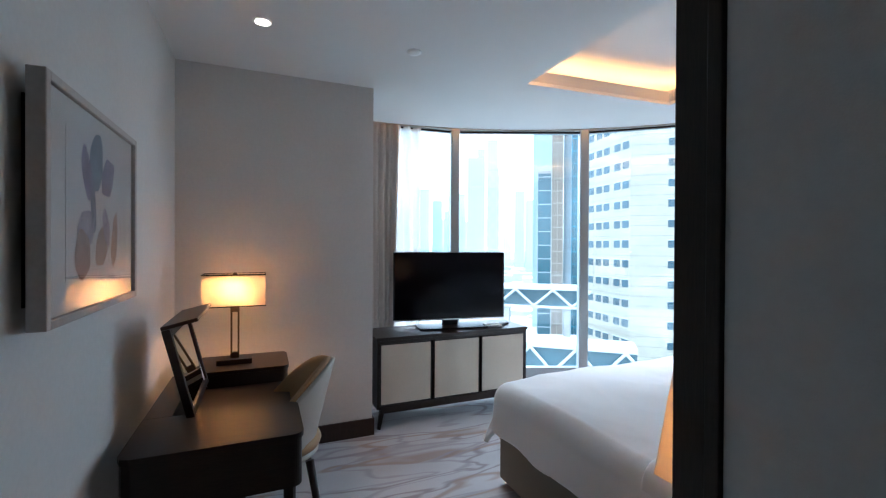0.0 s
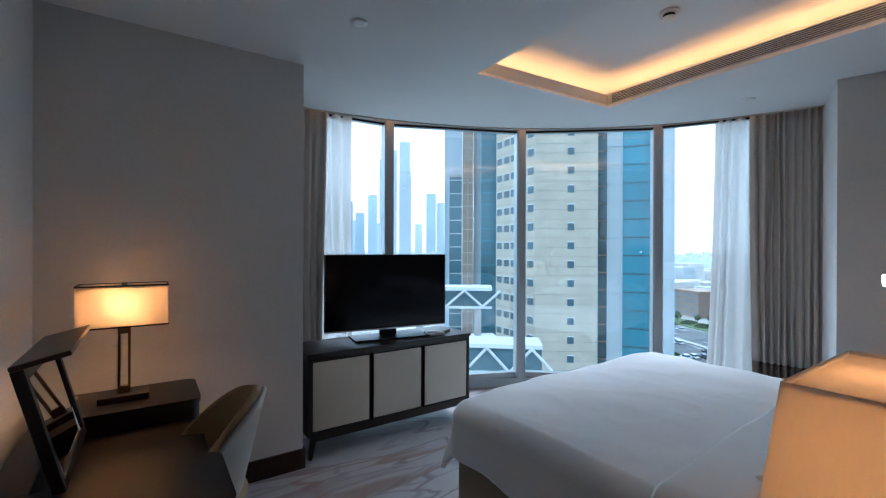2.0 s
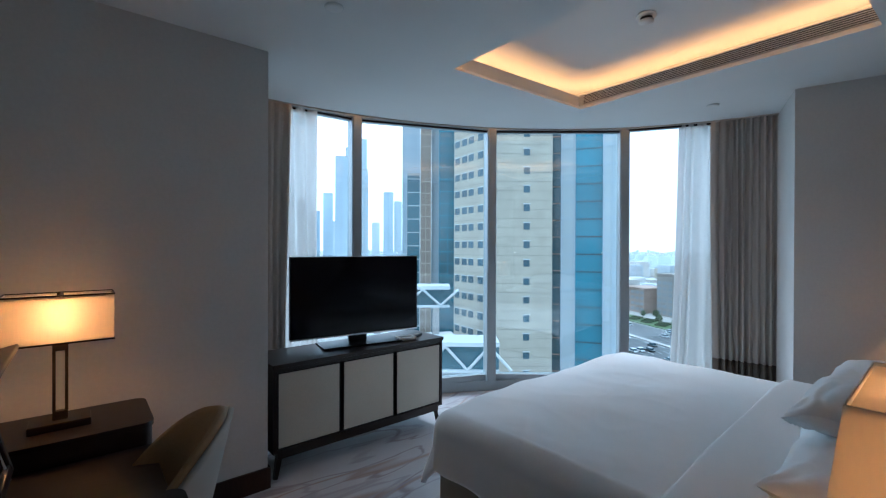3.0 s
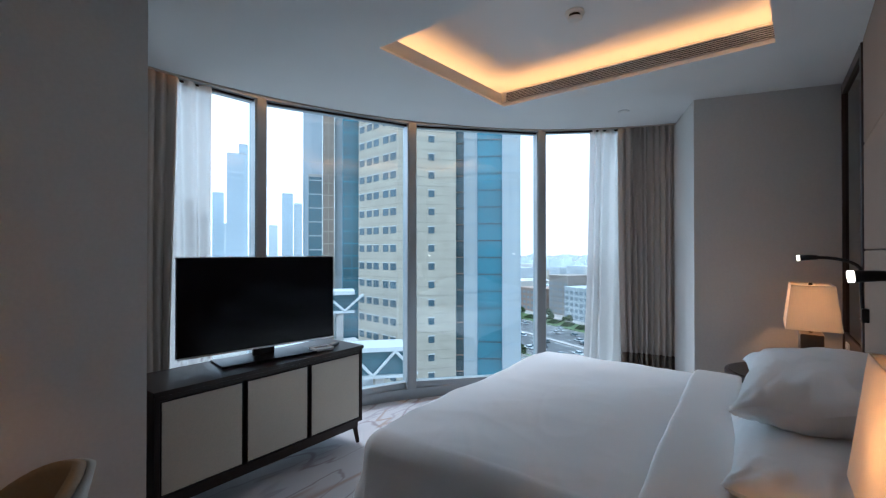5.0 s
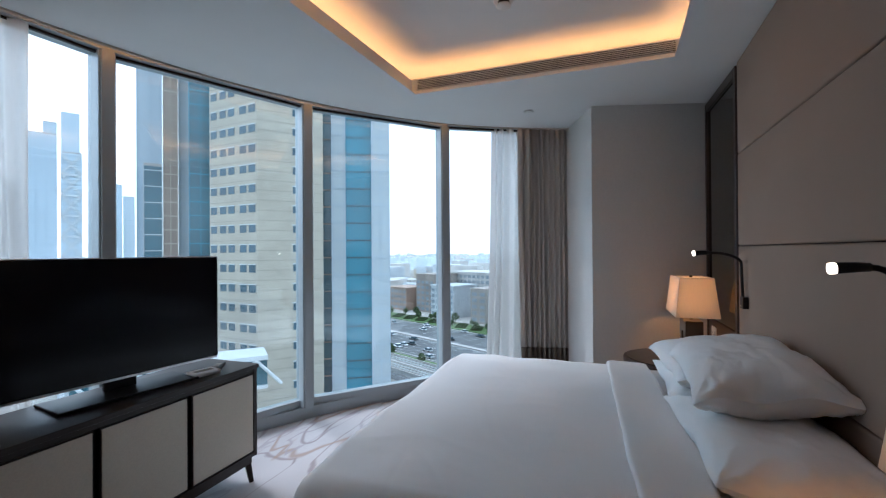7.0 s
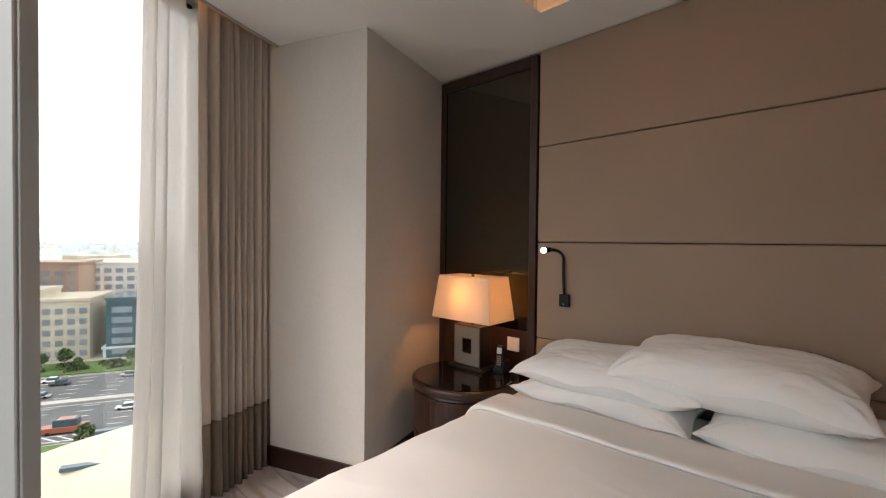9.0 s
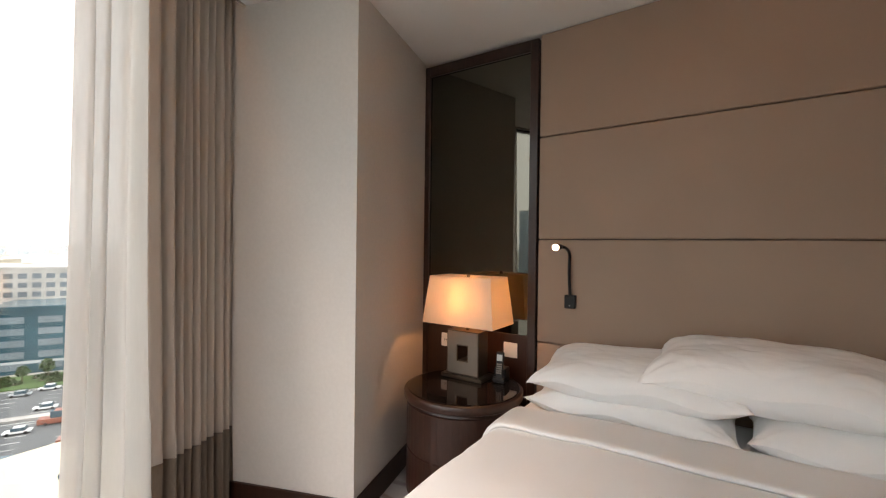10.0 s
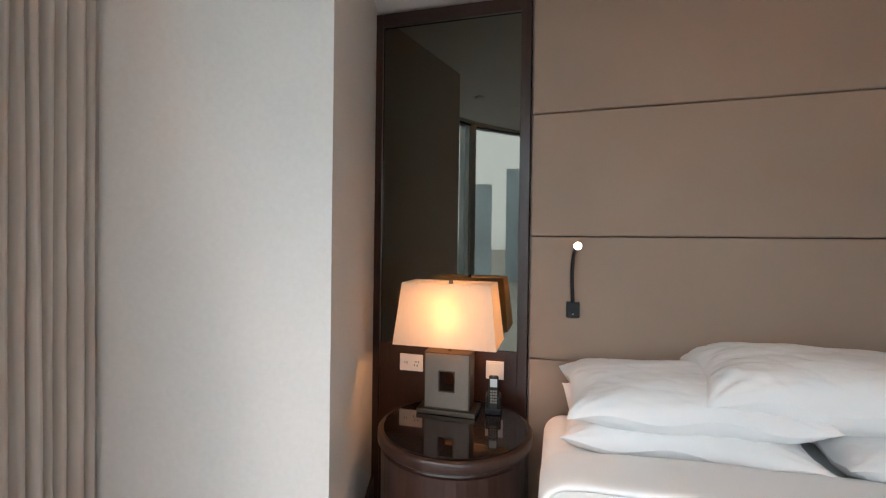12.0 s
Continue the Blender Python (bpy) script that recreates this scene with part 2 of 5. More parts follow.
def cyl_bm(r0, r1, z0, z1, seg=32, at=(0, 0), bm=None, cap=True):
    bm = bm or bmesh.new()
    lo = [bm.verts.new((at[0] + r0 * math.cos(i * math.tau / seg), at[1] + r0 * math.sin(i * math.tau / seg), z0)) for i in range(seg)]
    hi = [bm.verts.new((at[0] + r1 * math.cos(i * math.tau / seg), at[1] + r1 * math.sin(i * math.tau / seg), z1)) for i in range(seg)]
    for i in range(seg):
        j = (i + 1) % seg
        bm.faces.new((lo[i], lo[j], hi[j], hi[i]))
    if cap:
        bm.faces.new(lo[::-1])
        bm.faces.new(hi)
    return bm


def lathe_bm(profile, seg=40, at=(0, 0)):
    bm = bmesh.new()
    rings = []
    for r, z in profile:
        rings.append([bm.verts.new((at[0] + r * math.cos(i * math.tau / seg), at[1] + r * math.sin(i * math.tau / seg), z)) for i in range(seg)])
    for a, b in zip(rings, rings[1:]):
        for i in range(seg):
            j = (i + 1) % seg
            bm.faces.new((a[i], a[j], b[j], b[i]))
    bm.faces.new(rings[0][::-1])
    bm.faces.new(rings[-1])
    return bm


def tube_bm(points, radius, seg=12, taper=None):
    bm = bmesh.new()
    rings = []
    pts = [Vector(p) for p in points]
    for i, p in enumerate(pts):
        d = (pts[min(i + 1, len(pts) - 1)] - pts[max(i - 1, 0)]).normalized()
        side = d.cross(Vector((0.31, 0.17, 0.93))).normalized()
        up = side.cross(d)
        r = radius if taper is None else radius + (taper - radius) * i / (len(pts) - 1)
        rings.append([bm.verts.new(p + r * (math.cos(k * math.tau / seg) * side + math.sin(k * math.tau / seg) * up)) for k in range(seg)])
    for a, b in zip(rings, rings[1:]):
        for k in range(seg):
            j = (k + 1) % seg
            bm.faces.new((a[k], a[j], b[j], b[k]))
    bm.faces.new(rings[0][::-1])
    bm.faces.new(rings[-1])
    return bm


def frustum_bm(w0, d0, w1, d1, z0, z1, open_ends=False, wall=0.003):
    """A four-sided lamp shade wall with thickness."""
    bm = bmesh.new()

    def ring(w, d, z):
        return [bm.verts.new((sx * w / 2, sy * d / 2, z)) for sx, sy in ((-1, -1), (1, -1), (1, 1), (-1, 1))]

    o0, o1 = ring(w0, d0, z0), ring(w1, d1, z1)
    i0, i1 = ring(w0 - 2 * wall, d0 - 2 * wall, z0), ring(w1 - 2 * wall, d1 - 2 * wall, z1)
    for k in range(4):
        j = (k + 1) % 4
        bm.faces.new((o0[k], o0[j], o1[j], o1[k]))
        bm.faces.new((i0[j], i0[k], i1[k], i1[j]))
        bm.faces.new((o1[k], o1[j], i1[j], i1[k]))
        bm.faces.new((o0[j], o0[k], i0[k], i0[j]))
    return bm


# ---------------------------------------------------------------- the room
H = 2.587
WX = -0.155                      # wall beside the desk
DY = 3.98                       # wall behind the desk
BX = 1.118                       # end of the wall behind the desk
HY = 1.21                        # wall behind the bed
CX, CY = 1.19, 0.81              # centre of the curved window wall
R_EDGE, R_MULL, R_GLASS, R_OUT = 4.0, 4.17, 4.25, 4.42


def bend(a):
    """The curve tightens a little towards the pillar."""
    return -0.085 * min(max((39 - a) / 17, 0), 1.3)


def arc(r, a0, a1, n=40):
    out = []
    for i in range(n + 1):
        a = a0 + (a1 - a0) * i / n
        out.append((CX + (r + bend(a)) * math.cos(radians(a)), CY + (r + bend(a)) * math.sin(radians(a))))
    return out


def outline(r):
    return [(-0.35, -1.4), (5.6, -1.4), (5.6, 2.0)] + arc(r, 17, 98, 54) + [(-0.35, 5.0)]


def structure(name, bm, mat, label="", smooth=False):
    ob = mesh_object(name, bm, mat, smooth)
    return tagged(ob, label, kind="structure")


structure("floor", prism_bm(outline(R_OUT), -0.3, 0.0), CARPET, "pale grey carpet with marbled veins")
TRAY = [Vector((2.10, 1.67)), Vector((3.425, 1.60)), Vector((3.447, 3.362)), Vector((2.113, 3.447))]
TRAY_TOP = 2.845


def widened(d):
    """The tray's outline moved outwards by d, corner by corner."""
    out = []
    for i, p in enumerate(TRAY):
        a, b = (p - TRAY[i - 1]).normalized(), (TRAY[(i + 1) % 4] - p).normalized()
        na, nb = Vector((a.y, -a.x)), Vector((b.y, -b.x))
        out.append(p + (na + nb) * (d / (1 + na.dot(nb))))
    return out


structure("ceiling", holed_slab_bm(outline(R_EDGE), [tuple(p) for p in widened(0.075)], H, H + 0.05), CEIL, "smooth white painted ceiling with recessed tray")
structure("ceiling_top", prism_bm(outline(R_OUT), TRAY_TOP, 3.1), CEIL, "white upper ceiling of the recessed tray")
structure("wall_west", box_bm((WX - 0.15, -1.4, 0), (WX, DY, 2.93)), PAINT, "plain pale grey painted wall")
structure("wall_desk", prism_bm([(WX - 0.15, DY), (BX, DY), (BX, 5.02), (WX - 0.15, 5.02)], 0, 2.93), PAINT, "plain grey wall behind the desk")
structure("wall_corridor", box_bm((0.905, -1.4, 0), (1.1, 1.187, 2.93)), PAINT, "grey corridor wall beside the entrance")
structure("wall_south", box_bm((WX, -1.4, 0), (0.905, -1.25, 2.93)), PAINT, "plain wall at the corridor end")
structure("wall_headboard", box_bm((1.1, 1.0, 0), (5.6, 1.15, 2.93)), PAINT, "wall behind the bed")
structure("wall_column", prism_bm([(4.216, 2.10), (4.482, 1.15), (5.6, 1.15), (5.6, 2.58), (4.876, 2.34)], 0, 2.93), PAINT, "pale grey corner pillar beside the window")


def jamb():
    ob = thing("door_jamb", (0, 0, 0), "dark wooden door jamb at the bedroom entrance", "door jamb", kind="structure")
    part("jamb_board", box_bm((0.905, 1.211, 0), (0.99, 1.263, H), 0.003), WOOD, ob)
    part("jamb_stop", box_bm((0.897, 1.188, 0), (0.99, 1.209, H), 0.002), WOOD, ob)


jamb()


def baseboard(name, pts, inward):
    bm = bmesh.new()
    for (x0, y0), (x1, y1) in zip(pts, pts[1:]):
        d = Vector((x1 - x0, y1 - y0, 0)).normalized()
        nrm = Vector((-d.y, d.x, 0)) * inward
        t = 0.014
        a, b = Vector((x0, y0, 0)), Vector((x1, y1, 0))
        q = [a, b, b + nrm * t, a + nrm * t]
        lo = [bm.verts.new(v + Vector((0, 0, 0.001))) for v in q]
        hi = [bm.verts.new(v + Vector((0, 0, 0.125))) for v in q]
        bm.faces.new(lo[::-1])
        bm.faces.new(hi)
        for i in range(4):
            j = (i + 1) % 4
            bm.faces.new((lo[i], lo[j], hi[j], hi[i]))
    structure(name, bm, REDWOOD, "dark brown wooden baseboard")


baseboard("baseboard_desk", [(WX, DY), (BX + 0.014, DY)], -1)
baseboard("baseboard_return", [(BX, DY), (BX, 4.9)], -1)
baseboard("baseboard_west", [(WX, -1.25), (WX, DY - 0.014)], -1)
baseboard("baseboard_column", [(4.216, 2.10), (4.876, 2.34)], 1)
baseboard("baseboard_column_side", [(4.479, 1.16), (4.213, 2.114)], 1)


# recessed ceiling tray with its lip, grille and hidden warm light
def ring_side(i, profile):
    """One mitred side of the tray; the profile lists outward offset and height."""
    bm = bmesh.new()
    ends = []
    for k in (i, (i + 1) % 4):
        ends.append([bm.verts.new((*widened(d)[k], z)) for d, z in profile])
    n = len(profile)
    for k in range(n):
        bm.faces.new((ends[0][k], ends[1][k], ends[1][(k + 1) % n], ends[0][(k + 1) % n]))
    bm.faces.new(ends[0][::-1])
    bm.faces.new(ends[1])
    return bm


def tray():
    ob = thing("ceiling_tray", (0, 0, 0), "white recessed ceiling tray with warm hidden light", "ceiling tray", kind="structure")
    for i in range(4):
        part("sloped_lip", ring_side(i, [(0.0, H), (0.0748, H), (0.0748, H + 0.05), (0.06, H + 0.05)]), CEIL, ob)
        part("upstand", ring_side(i, [(0.062, H + 0.0505), (0.085, H + 0.0505), (0.085, H + 0.135), (0.062, H + 0.135)]), CEIL, ob)
        part("tray_side", ring_side(i, [(0.32, H + 0.0505), (0.35, H + 0.0505), (0.35, TRAY_TOP - 0.001), (0.32, TRAY_TOP - 0.001)]), CEIL, ob)


tray()
COVE_W = 0.78
for i in range(4):
    p, q = widened(0.19)[i], widened(0.19)[(i + 1) % 4]
    d = q - p
    area_lamp("cove_light", pose((p.x + q.x) / 2, (p.y + q.y) / 2, H + 0.065, 180, 0, math.degrees(math.atan2(d.y, d.x))), d.length - 0.06, 0.06, COVE_W * d.length, WARM)


def grille():
    ob = thing("air_grille", (0, 0, 0), "long white slotted air grille in the tray edge", "air vent")
    p, q = widened(0.0615)[1], widened(0.0615)[2]
    d = q - p
    ob.matrix_world = pose(p.x, p.y, H, 0, 0, math.degrees(math.atan2(d.y, d.x)))
    a, b, z0, z1 = 0.05, d.length - 0.05, 0.055, 0.128
    part("backing", box_bm((a, 0.0, z0), (b, 0.003, z1)), BLACK, ob)
    for x in (a - 0.008, b):
        part("end_cap", box_bm((x, 0.0, z0 - 0.004), (x + 0.008, 0.013, z1 + 0.004)), CEIL, ob)
    n = 7
    for i in range(n):
        z = z0 + (z1 - z0) * i / (n - 1)
        part("slat", box_bm((a, 0.0035, z - 0.0025), (b, 0.012, z + 0.0025)), CEIL, ob)


grille()

# window recess lamp above the curtains
for ang in (88, 70, 52, 34):
    px, py = CX + (R_EDGE + 0.09) * math.cos(radians(ang)), CY + (R_EDGE + 0.09) * math.sin(radians(ang))
    area_lamp("pelmet_light", pose(px, py, 2.79, 0, 0, ang - 90), 1.2, 0.03, 2.6, WARM)


# ---------------------------------------------------------------- curved window wall
M_ANG = [112.6, 94.4, 76.2, 57.8, 39.6, 21.2, 3]


def pt(r, a, z=0.0):
    r = r + bend(a)
    return Vector((CX + r * math.cos(radians(a)), CY + r * math.sin(radians(a)), z))


def window_wall():
    ob = thing("window_1", (0, 0, 0), "curved floor-to-ceiling window with grey metal mullions", "window", kind="structure")
    for a in M_ANG[1:6]:
        bm = box_bm((-0.045, -0.08, 0.096), (0.045, 0.09, 2.843), 0.004, 1)
        bmesh.ops.transform(bm, matrix=Matrix.Translation(pt(R_MULL + 0.05, a)) @ Matrix.Rotation(radians(a - 90), 4, "Z"), verts=bm.verts)
        part("mullion", bm, METAL, ob)
        bm = box_bm((-0.034, -0.092, 0.1), (0.034, -0.081, 2.7), 0.002, 1)
        bmesh.ops.transform(bm, matrix=Matrix.Translation(pt(R_MULL + 0.05, a)) @ Matrix.Rotation(radians(a - 90), 4, "Z"), verts=bm.verts)
        part("mullion_cover", bm, METAL, ob)
    for a0, a1 in zip(M_ANG[:-1], M_ANG[1:]):
        mid, half = (a0 + a1) / 2, radians(abs(a0 - a1) / 2)
        w, d = 2 * R_GLASS * math.sin(half), R_GLASS * math.cos(half)
        base = Matrix.Translation(pt(d, mid)) @ Matrix.Rotation(radians(mid - 90), 4, "Z")
        # The solid black strip under the blind box draws the shaded gap there.
        for name, lo, hi, mat in (("glass", (-w / 2, 0, 0.1), (w / 2, 0.012, 2.9), GLASS), ("bottom_rail", (-w / 2 + 0.03, -0.03, 0.092), (w / 2 - 0.03, 0.05, 0.15), METAL),
                                  ("head_rail", (-w / 2 + 0.03, -0.045, 2.60), (w / 2 - 0.03, 0.05, 2.73), METAL), ("blind_slot", (-w / 2 + 0.05, -0.07, 2.585), (w / 2 - 0.05, -0.05, 2.60), BLACK),
                                  ("blind_box", (-w / 2 + 0.03, -0.115, 2.601), (w / 2 - 0.03, -0.046, 2.69), METAL)):
            bm = box_bm(lo, hi)
            bmesh.ops.transform(bm, matrix=base, verts=bm.verts)
            g = part(name, bm, mat, ob)
            if name == "glass":
                g.visible_shadow = False
    out, inn = arc(R_MULL + 0.09, 15, 97, 50), arc(R_MULL + 0.0, 15, 97, 50)
    part("sill", prism_bm(out + inn[::-1], 0.0, 0.095), METAL, ob)
    outw, innw = arc(R_OUT, 10, 100, 50), arc(R_GLASS + 0.07, 10, 100, 50)
    part("spandrel", prism_bm(outw + innw[::-1], 2.9, 3.1), METAL, ob)
    # Thin beige band painted as the warmly lit head of the curtain recess.
    part("pelmet_board", prism_bm(arc(R_EDGE + 0.012, 18, 97, 50) + arc(R_EDGE + 0.001, 18, 97, 50)[::-1], H - 0.012, H + 0.06), WARM_LIT_BEIGE, ob)


window_wall()


def curtain(name, a0, a1, radius, folds, amp, mat, label, z0=0.01, z1=2.72, flare=0.0, band=None, seed=0):
    """Pleated cloth hung along the curve; flare spreads the free edge towards the floor."""
    ob = thing(name, (0, 0, 0), label, "curtain")
    rng = random.Random(seed)
    n, m = folds * 10, 26
    ph = [rng.uniform(-1.1, 1.1) for _ in range(folds + 3)]
    am = [rng.uniform(0.3, 1.4) for _ in range(folds + 3)]

    def place(u, v):
        k = u * folds + 0.9 * noise.noise(Vector((u * folds * 0.45, seed * 3.7, 0.4))) + 0.12 * noise.noise(Vector((u * folds * 0.8, v * 1.6, seed)))
        k = min(max(k, 0.0), folds + 0.999)
        i = int(k)
        f = k - i
        soft = ph[i] * (1 - f) + ph[i + 1] * f
        big = am[i] * (1 - f) + am[i + 1] * f
        a = a0 + (a1 - a0) * u
        a += flare * (1 - v) ** 1.5 * u
        a += 0.25 * math.sin(3 * v + soft * 2) * u
        r = radius + amp * big * math.sin(math.tau * k + soft * (1 - v) * 1.6) * (0.75 + 0.35 * (1 - v))
        return pt(r, a)

    def sheet(za, zb, rows):
        bm = bmesh.new()
        grid = []
        for j in range(rows + 1):
            z = za + (zb - za) * j / rows
            v = (z - z0) / (z1 - z0)
            grid.append([])
            for i in range(n + 1):
                q = place(i / n * 0.9999, v)
                edge = 0.02 * (i / n - 0.5) * (1 if band else 0) if (j == 0 and za > z0 or j == rows and zb < z1) else 0
                grid[-1].append(bm.verts.new((q.x, q.y, z + edge)))
        for j in range(rows):
            for i in range(n):
                bm.faces.new((grid[j][i], grid[j][i + 1], grid[j + 1][i + 1], grid[j + 1][i]))
        return bm

    pieces = [("cloth", band or z0, z1, mat)] + ([("bottom_band", z0, band, CURTAIN_BAND)] if band else [])
    for nm, za, zb, mt in pieces:
        p = part(nm, sheet(za, zb, m if nm == "cloth" else 6), mt, ob, smooth=True)
        s = p.modifiers.new("thickness", "SOLIDIFY")
        s.thickness = 0.003
    part("track", prism_bm(arc(radius + 0.008, a0, a1, 12) + arc(radius - 0.008, a0, a1, 12)[::-1], z1 - 0.01, z1 + 0.012), PLASTIC, ob)
    return ob


curtain("curtain", 90.8, 84.6, R_EDGE + 0.075, 7, 0.03, CURTAIN, "pleated taupe curtain with a darker bottom band", band=0.42, seed=1)
curtain("sheer_curtain", 86.0, 81.4, R_EDGE + 0.12, 4, 0.03, SHEER, "white translucent sheer curtain beside the window", flare=-0.8, seed=2)
curtain("curtain", 22.3, 29.3, R_EDGE + 0.075, 9, 0.03, CURTAIN, "pleated taupe curtain with a darker bottom band", band=0.42, seed=3)
curtain("sheer_curtain", 28.0, 32.8, R_EDGE + 0.12, 4, 0.036, SHEER, "white translucent sheer curtain beside the window", flare=1.6, seed=4)


# ceiling fittings
def disc_fitting(x, y, name, label):
    ob = thing(name, (x, y, H), label, "sprinkler cover")
    part("cover", lathe_bm([(0.038, -0.0005), (0.042, -0.004), (0.040, -0.007), (0.02, -0.009)], 28), PLASTIC, ob, smooth=True)
    part("collar", lathe_bm([(0.046, -0.0002), (0.046, -0.002), (0.043, -0.0025)], 28), SILVER, ob)


disc_fitting(1.20, 3.287, "sprinkler_cover", "flat white round sprinkler cover on the ceiling")
disc_fitting(4.165, 2.61, "sprinkler_cover", "flat white round sprinkler cover on the ceiling")


def detector(x, y, z):
    ob = thing("smoke_detector", (x, y, z), "white round smoke detector on the tray ceiling", "smoke detector")
    part("base", lathe_bm([(0.055, -0.0005), (0.058, -0.012), (0.052, -0.018)], 32), PLASTIC, ob, smooth=True)
    part("head", lathe_bm([(0.036, -0.034), (0.044, -0.038), (0.042, -0.046), (0.018, -0.056)], 32), PLASTIC, ob, smooth=True)
    part("chamber", lathe_bm([(0.034, -0.017), (0.034, -0.036)], 24), BLACK, ob)


detector(2.885, 2.565, TRAY_TOP)


def downlight(x, y):
    ob = thing("downlight", (x, y, H), "small lit recessed ceiling downlight", "downlight")
    part("ring", lathe_bm([(0.045, -0.0005), (0.047, -0.004), (0.036, -0.005)], 28), PLASTIC, ob, smooth=True)
    part("lens", cyl_bm(0.033, 0.033, -0.007, -0.0052, 24), SPOT_GLOW, ob)


downlight(0.354, 3.268)


# ---------------------------------------------------------------- headboard wall
def headboard():
    ob = thing("headboard", (3.65, 1.214, 0), "tall taupe upholstered headboard in horizontal padded panels", "headboard")
    part("backing", box_bm((-1.93, -0.063, 0.002), (-0.002, -0.039, H - 0.003)), WOOD, ob)
    for z0, z1 in ((0.004, 0.813), (0.817, 1.404), (1.408, 1.992), (1.996, H - 0.004)):
        part("padded_panel", box_bm((-1.929, -0.0385, z0), (-0.003, 0.0, z1), 0.009, 3), LEATHER, ob)
    ob.matrix_world = pose(3.65, 1.214, 0, 0, 0, -2.4)


headboard()


def mirror_panel(xa, xb):
    ob = thing("wall_mirror_panel", (0, 0, 0), "dark wood wall panel framing a tall smoked mirror", "mirror panel")
    f = 0.05
    zb, zt = 0.838, 2.5
    part("stile", box_bm((xa, 1.151, 0.002), (xa + f, 1.222, H - 0.02), 0.003, 1), REDWOOD, ob)
    part("stile", box_bm((xb - f, 1.151, 0.002), (xb, 1.222, H - 0.02), 0.003, 1), REDWOOD, ob)
    part("top_rail", box_bm((xa + f, 1.151, zt), (xb - f, 1.222, H - 0.02), 0.003, 1), REDWOOD, ob)
    part("lower_board", box_bm((xa + f, 1.151, 0.002), (xb - f, 1.214, zb), 0.002, 1), REDWOOD, ob)
    part("mirror_glass", box_bm((xa + f, 1.151, zb), (xb - f, 1.205, zt)), MIRROR, ob, "smoked mirror glass")
    return ob


mirror_panel(3.655, 4.475)
mirror_panel(0.995, 1.718)


def plate(x, z, w, h, kind):
    label = "white double power socket plate on dark panel" if kind == "socket" else "square white switch plate on dark panel"
    ob = thing("power_socket" if kind == "socket" else "switch_plate", (x, 1.2142, z), label, kind)
    part("face", box_bm((-w / 2, 0, -h / 2), (w / 2, 0.008, h / 2), 0.002, 2), PLASTIC, ob)
    if kind == "socket":
        for dx in (-0.028, 0.028):
            part("insert", box_bm((dx - 0.024, 0.008, -0.026), (dx + 0.024, 0.0095, 0.026), 0.0008, 1), PLASTIC, ob)
        for dx, dz, sw, sh in ((-0.040, 0.006, 0.004, 0.012), (-0.026, 0.006, 0.012, 0.004), (-0.034, -0.012, 0.004, 0.009), (-0.018, -0.012, 0.004, 0.009), (0.022, 0, 0.003, 0.014), (0.034, 0, 0.003, 0.014)):
            part("slot", box_bm((dx - sw / 2, 0.0095, dz - sh / 2), (dx + sw / 2, 0.0102, dz + sh / 2)), BLACK, ob)
    else:
        part("rocker", box_bm((-w * 0.4, 0.008, -h * 0.4), (w * 0.4, 0.0105, h * 0.4), 0.001, 1), PLASTIC, ob)


plate(4.245, 0.745, 0.125, 0.086, "socket")
plate(3.81, 0.743, 0.088, 0.088, "switch")


def reading_lamp(x, y=1.224, reach=0.17, z=1.065):
    ob = thing("reading_lamp", (x, y, z), "black bendable wall reading lamp with lit tip", "wall lamp")
    part("wall_box", box_bm((-0.03, 0, -0.036), (0.03, 0.03, 0.036), 0.004, 2), BLACK, ob)
    part("button", cyl_bm(0.004, 0.004, -0.022, -0.018, 12, at=(0, 0.031)), SILVER, ob)
    pts = [(0, 0.02, 0.03)]
    for i in range(15):
        f = i / 14
        pts.append((0.0 + 0.006 * math.sin(f * 5), 0.022 + (0.012 * f if f < 0.55 else 0.0066 + reach * ((f - 0.55) / 0.45) ** 1.5), 0.03 + 0.27 * (1 - (1 - f) ** 1.9)))
    part("gooseneck", tube_bm(pts, 0.0085, 10), BLACK, ob, smooth=True)
    tip = Vector(pts[-1])
    part("head", tube_bm([tip, tip + Vector((0, 0.03, 0.0)), tip + Vector((0, 0.075, -0.003))], 0.012, 16, 0.016), BLACK, ob, smooth=True)
    part("light_tip", tube_bm([tip + Vector((0, 0.0752, -0.003)), tip + Vector((0, 0.088, -0.004))], 0.0155, 16), LAMP_GLOW, ob)


reading_lamp(3.447)
reading_lamp(1.89, 1.291, 0.065, 1.035)


